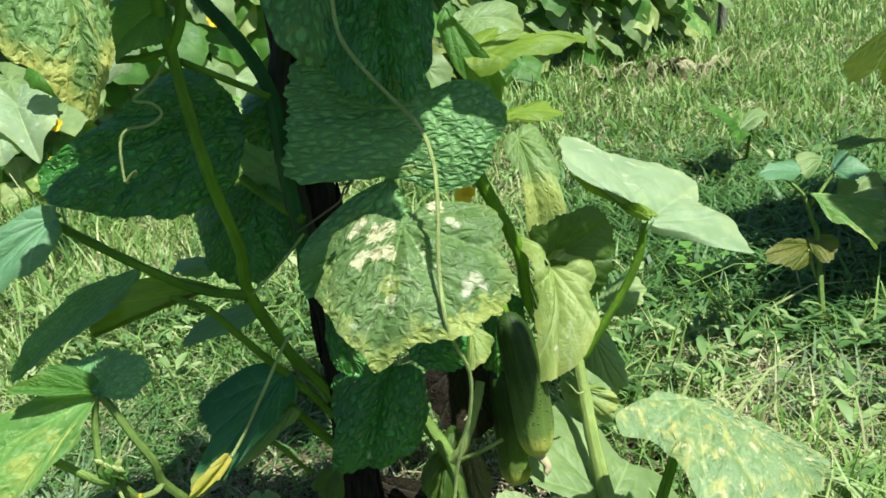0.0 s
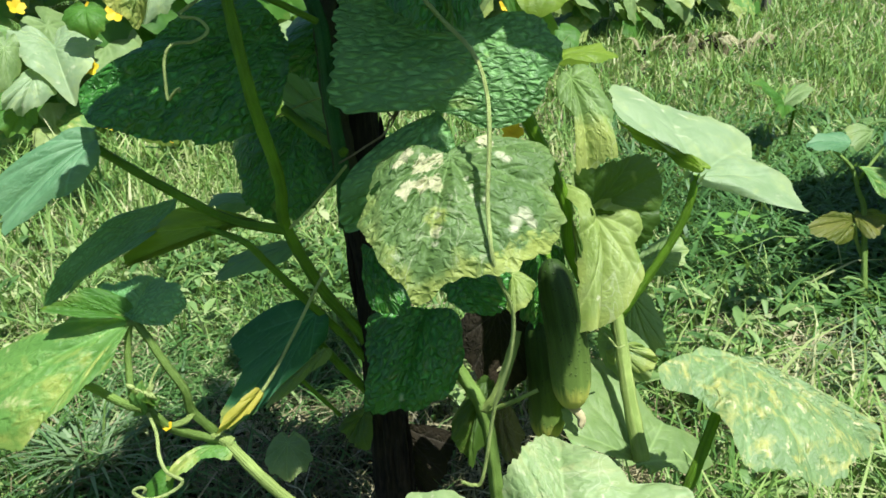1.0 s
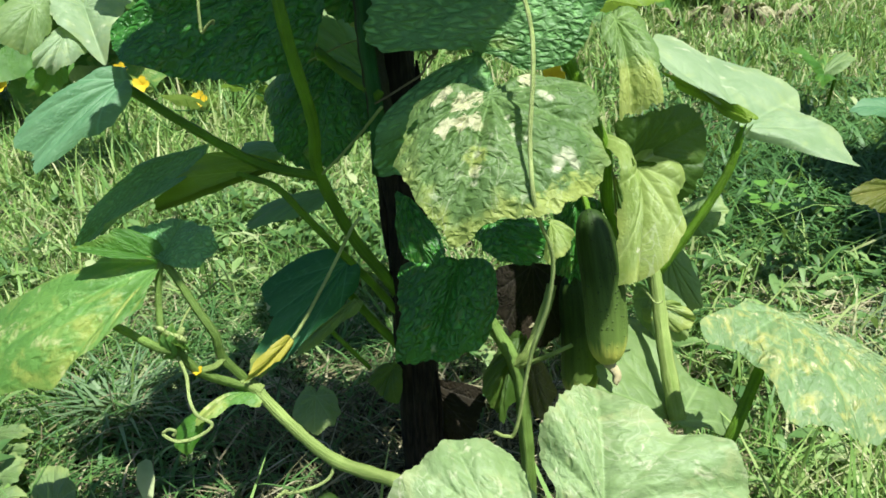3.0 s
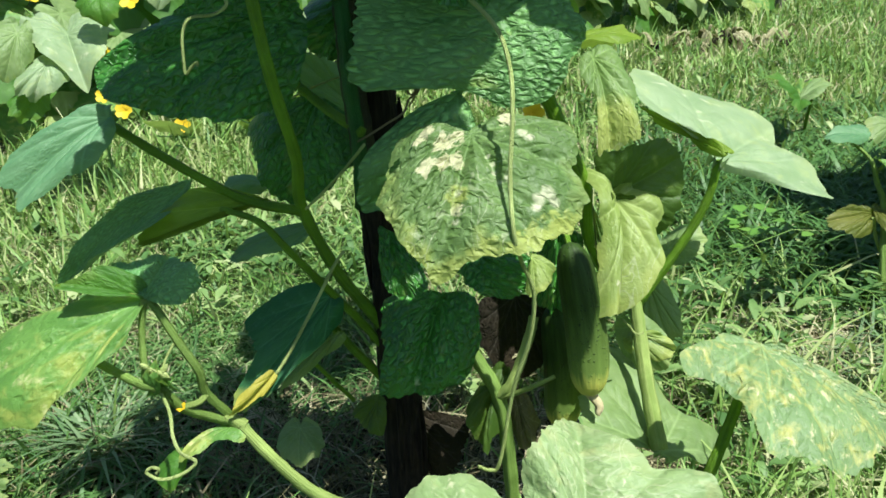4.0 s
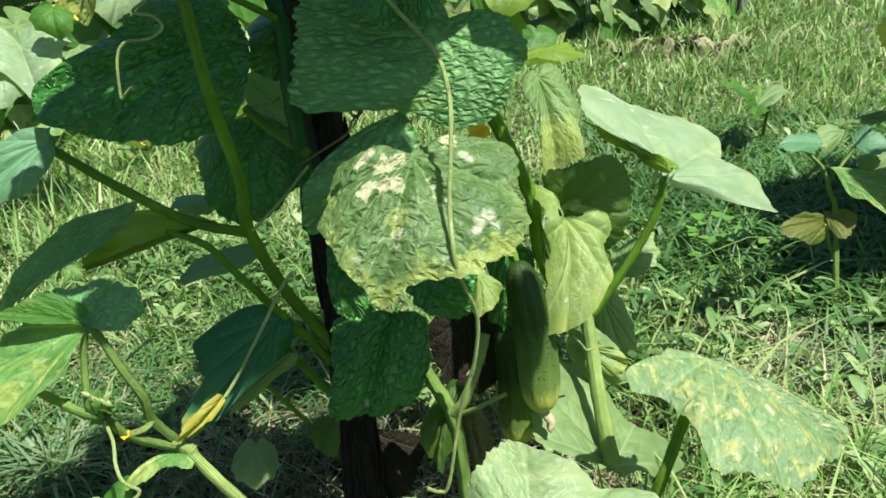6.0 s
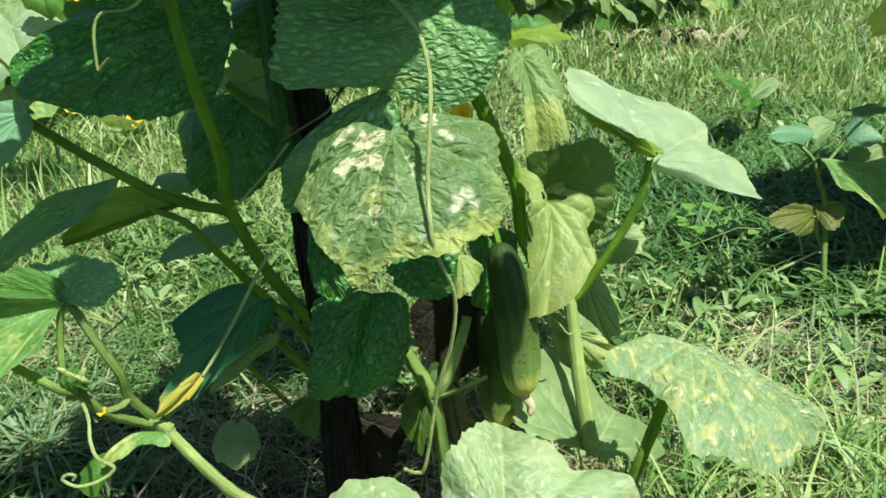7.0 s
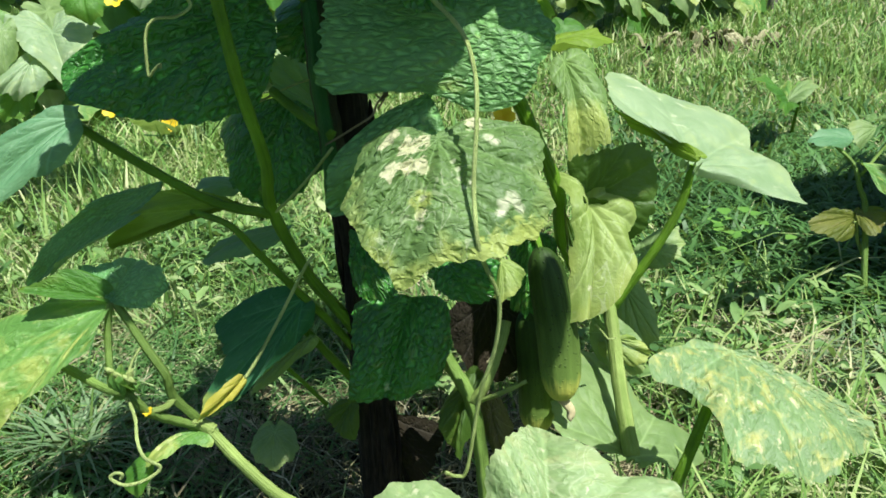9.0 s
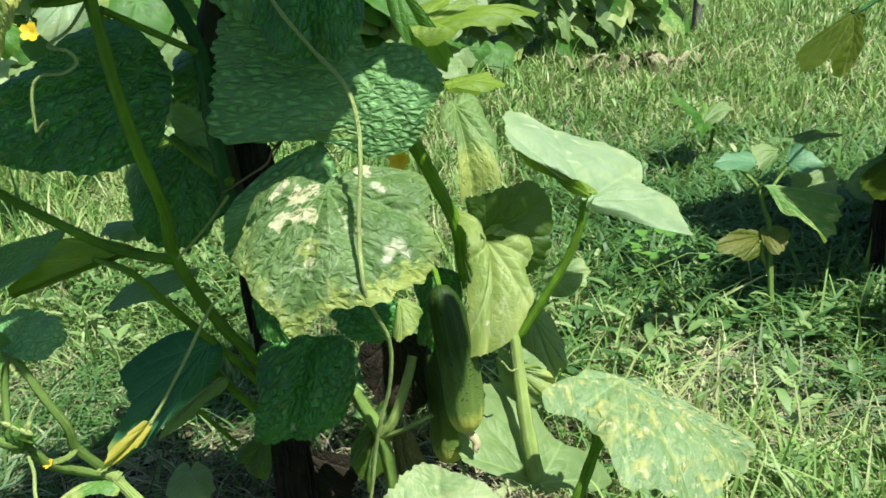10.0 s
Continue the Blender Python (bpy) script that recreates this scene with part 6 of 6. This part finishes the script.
leaf(seedling, "leaf_pale", (-0.675, 0.705, 0.04), (-0.632, 0.707, 0.052), (-0.671, 0.729, 0.044), (-0.639, 0.688, 0.048), 0.004, 0.003, 99)
tube(seedling, "stem", "stem_mid", 0.0016, 0.0012, (-0.655, 0.735, -0.005), (-0.665, 0.72, 0.028), (-0.675, 0.705, 0.04))
leaf(seedling, "leaf_pale", (-0.724, 0.812, 0.035), (-0.699, 0.819, 0.047), (-0.73, 0.828, 0.039), (-0.689, 0.8, 0.043), 0.004, 0.003, 100)
tube(seedling, "stem", "stem_mid", 0.0016, 0.0012, (-0.655, 0.735, -0.005), (-0.69, 0.774, 0.025), (-0.724, 0.812, 0.035))

# ---- row of trellised cucumber plants ----
KIT = []
for i in range(6):
    m = ("leaf_pale", "leaf_bright", "leaf_fresh", "leaf_pale", "leaf_yellow", "leaf_fresh")[i]
    sx_, sy_, rim_, faces_, near_, ribs_ = leaf_sheet(200 + i, OUTLINE, 6, 40)
    zz = -0.22 * sx_ ** 2 - 0.20 * sy_ ** 2 + 0.05 * smooth_noise(sx_, sy_, 300 + i) + 0.03 * (1 - np.exp(-(near_ / 0.04) ** 2))
    KIT.append(leaf_mesh(m, sx_, sy_, rim_, faces_, near_, np.stack([sx_, sy_, zz], 1), 0.13))


def row_plant(px, py, height, count, seed):
    """A trellised cucumber plant: a winding stem and leaves that hang outwards."""
    r = random.Random(seed)
    root = tagged(new("trellised_cucumber_plant"), "leafy cucumber plant with yellow flowers on a trellis", "plant", "trellised row")
    stem = [(px + r.uniform(-0.05, 0.05), py + r.uniform(-0.05, 0.05), height * k / 6) for k in range(7)]
    line = spline(stem, 6)
    child("stem", tube_mesh("stem", "stem", line, np.linspace(0.008, 0.004, len(line)), 7), root)
    for i in range(count):
        z = height * (0.08 + 0.92 * r.random() ** 0.85)
        a = r.uniform(0, 2 * math.pi)
        out = r.uniform(0.04, 0.30) * (1 - 0.3 * z / height)
        p = Vector((px + math.cos(a) * out * 1.25, py + math.sin(a) * out, z + 0.02))
        face = Vector((math.cos(a) * 0.4 + r.uniform(-0.35, 0.35) + 0.25, math.sin(a) * 0.3 + r.uniform(-0.35, 0.35) - 0.5, r.uniform(0.35, 1.0))).normalized()
        tip = Vector((math.cos(a) + r.uniform(-0.5, 0.5), math.sin(a) + r.uniform(-0.5, 0.5), r.uniform(-1.1, -0.2)))
        tip = (tip - face * tip.dot(face)).normalized()
        m = Matrix.Identity(3)
        m.col[0], m.col[1], m.col[2] = tip.cross(face), tip, face
        s = r.uniform(0.105, 0.175)
        ob = child("leaf", KIT[r.randrange(6)], root)
        ob.matrix_basis = Matrix.Translation(p) @ m.to_4x4() @ Matrix.Scale(s, 4)
    for i in range(3):
        a = r.uniform(3.4, 6.0)
        flower(root, (px + 0.3 * math.cos(a), py + 0.28 * math.sin(a), r.uniform(0.15, height)), (math.cos(a), math.sin(a), 0.6), 0.030, seed * 7 + i)


for i in range(13):
    f = i / 12
    row_plant(-2.50 + 4.0 * f, 2.20 + 3.35 * f, 1.25 - 0.1 * (i % 3), 78, 900 + i)
# Three plants added out of view, to cast shade on the ground at the right.
row_plant(1.27, 1.54, 0.95, 36, 950)
row_plant(1.26, 1.00, 1.35, 9, 952)
row_plant(1.55, 1.24, 1.60, 40, 951)

# ---- low flowering vine before the row ----
lowvine = tagged(new("low_cucumber_vine"), "low cucumber vine with yellow flowers at the foot of the row", "plant")
for i in range(16):
    r = random.Random(600 + i)
    vx, vy = -1.15 + 0.75 * r.random(), 2.35 + 0.35 * r.random()
    tube(lowvine, "stem", "stem_dark", 0.003, 0.002, (vx, vy, 0.0), (vx + r.uniform(-0.1, 0.1), vy - 0.02, r.uniform(0.05, 0.12)), (vx + r.uniform(-0.2, 0.2), vy - 0.05, r.uniform(0.08, 0.22)))
    if i % 2:
        ob = child("leaf", KIT[i % 6], lowvine)
        ob.matrix_basis = Matrix.Translation((vx + r.uniform(-0.1, 0.1), vy, r.uniform(0.10, 0.22))) @ pose(0, 0, 0, r.uniform(20, 60), r.uniform(-25, 25), r.uniform(120, 240)) @ Matrix.Scale(r.uniform(0.06, 0.10), 4)
flower(lowvine, (-1.324, 2.45, 0.262), (0.2, -1, 0.5), 0.024, 0)
flower(lowvine, (-1.264, 2.45, 0.211), (0.2, -1, 0.5), 0.028, 1)
flower(lowvine, (-1.075, 2.45, 0.157), (0.2, -1, 0.5), 0.026, 2)
flower(lowvine, (-1.053, 2.0, 0.451), (0.2, -1, 0.5), 0.022, 20)
flower(lowvine, (-0.955, 2.0, 0.581), (0.2, -1, 0.5), 0.025, 21)
leaf(lowvine, "leaf_white", (-1.168, 2.05, 0.502), (-1.096, 1.95, 0.386), (-1.263, 2.0, 0.516), (-1.05, 2.06, 0.501), 0.02, 0.02, 110, outline=(0.45, 0.6, 0.68, 0.7, 1, 0.7, 0.68, 0.6, 0.45))
leaf(lowvine, "leaf_white", (-1.181, 1.95, 0.445), (-1.207, 1.9, 0.369), (-1.245, 1.9, 0.409), (-1.142, 1.95, 0.4), 0.015, 0.01, 111)
leaf(lowvine, "leaf_white", (-0.665, 1.6, 0.668), (-0.686, 1.56, 0.596), (-0.72, 1.58, 0.645), (-0.637, 1.62, 0.635), 0.012, 0.01, 112)
leaf(lowvine, "leaf_fresh", (-1.034, 2.0, 0.595), (-1.024, 1.98, 0.532), (-1.094, 2.0, 0.575), (-0.989, 2.02, 0.565), 0.015, 0.01, 113)
leaf(lowvine, "leaf_pale", (-1.244, 1.95, 0.521), (-1.272, 1.9, 0.418), (-1.326, 1.9, 0.491), (-1.223, 1.95, 0.457), 0.015, 0.01, 114)
leaf(lowvine, "leaf_fresh", (-1.241, 1.95, 0.363), (-1.258, 1.9, 0.309), (-1.283, 1.9, 0.354), (-1.213, 1.95, 0.325), 0.01, 0.01, 115)

# ---- heap of withered vines on the lawn ----
r = np.random.RandomState(44)
heap = tagged(new("withered_vine_heap"), "heap of withered brown vines lying on the grass", "plant debris")
for i in range(44):
    c = np.array((1.09 + r.choice((-0.22, 0.02, 0.05, 0.30)) + r.normal(0, 0.09), 4.38 + r.normal(0, 0.09), r.uniform(0.02, 0.10)))
    a = r.uniform(0, 6.3)
    t1 = np.array((math.cos(a), math.sin(a), r.uniform(-0.3, 0.5))) * r.uniform(0.02, 0.075)
    t2 = np.array((-math.sin(a), math.cos(a), r.uniform(-0.4, 0.5))) * r.uniform(0.008, 0.028)
    leaf(heap, ("leaf_litter", "leaf_dry", "leaf_litter", "leaf_brown")[i % 4], c, c + t1, c + 0.2 * t1 - t2, c + 0.2 * t1 + t2, 0.02, 0.01, 400 + i, fine=False)

# ---- young tree and hedge far behind ----
tree = tagged(new("young_tree"), "slim young tree with a bare grey trunk", "tree")
trunk_line = spline([(1.90, 5.95, -0.03), (1.91, 5.95, 0.6), (1.88, 5.97, 1.3), (1.93, 6.0, 2.2), (1.9, 6.0, 3.0)], 6)
child("trunk", tube_mesh("trunk", "trunk", trunk_line, np.linspace(0.034, 0.012, len(trunk_line)), 10, 0.06), tree)
for i in range(7):
    a, z = i * 2.4, 1.5 + 0.2 * i
    child("branch", tube_mesh("branch", "trunk", spline([(1.9, 5.98, z), (1.9 + 0.35 * math.cos(a), 5.98 + 0.35 * math.sin(a), z + 0.25), (1.9 + 0.8 * math.cos(a), 5.98 + 0.8 * math.sin(a), z + 0.4)], 5), np.linspace(0.012, 0.004, 11), 7, 0.0), tree)
n = 3600
dirs = rng.normal(0, 1, (n, 3))
dirs /= np.linalg.norm(dirs, axis=1)[:, None]
ball = dirs * (rng.uniform(0.3, 1, n) ** 0.5)[:, None] * (1.05, 1.05, 0.8) + (1.9, 5.98, 2.6)
crown = leaflets("crown", "far", ball[:, 0], ball[:, 1], ball[:, 2], rng.uniform(0.06, 0.11, n), rng.uniform(0.03, 0.05, n), rng.uniform(-0.9, 0.6, n), rng)
crown.parent = tree

n = 26000
hx = rng.uniform(-14, 16, n)
top = 1.5 + 0.7 * np.sin(0.9 * hx) + 0.5 * np.sin(2.3 * hx + 1)
hy = 13.0 + 0.25 * hx + rng.normal(0, 0.7, n)
hz = top * rng.uniform(0, 1, n) ** 0.8
hedge = leaflets("hedge", "far", hx, hy, hz, rng.uniform(0.12, 0.24, n), rng.uniform(0.08, 0.14, n), rng.uniform(-0.9, 0.7, n), rng)
tagged(hedge, "far green bushes bounding the garden", "bushes", kind="stuff")
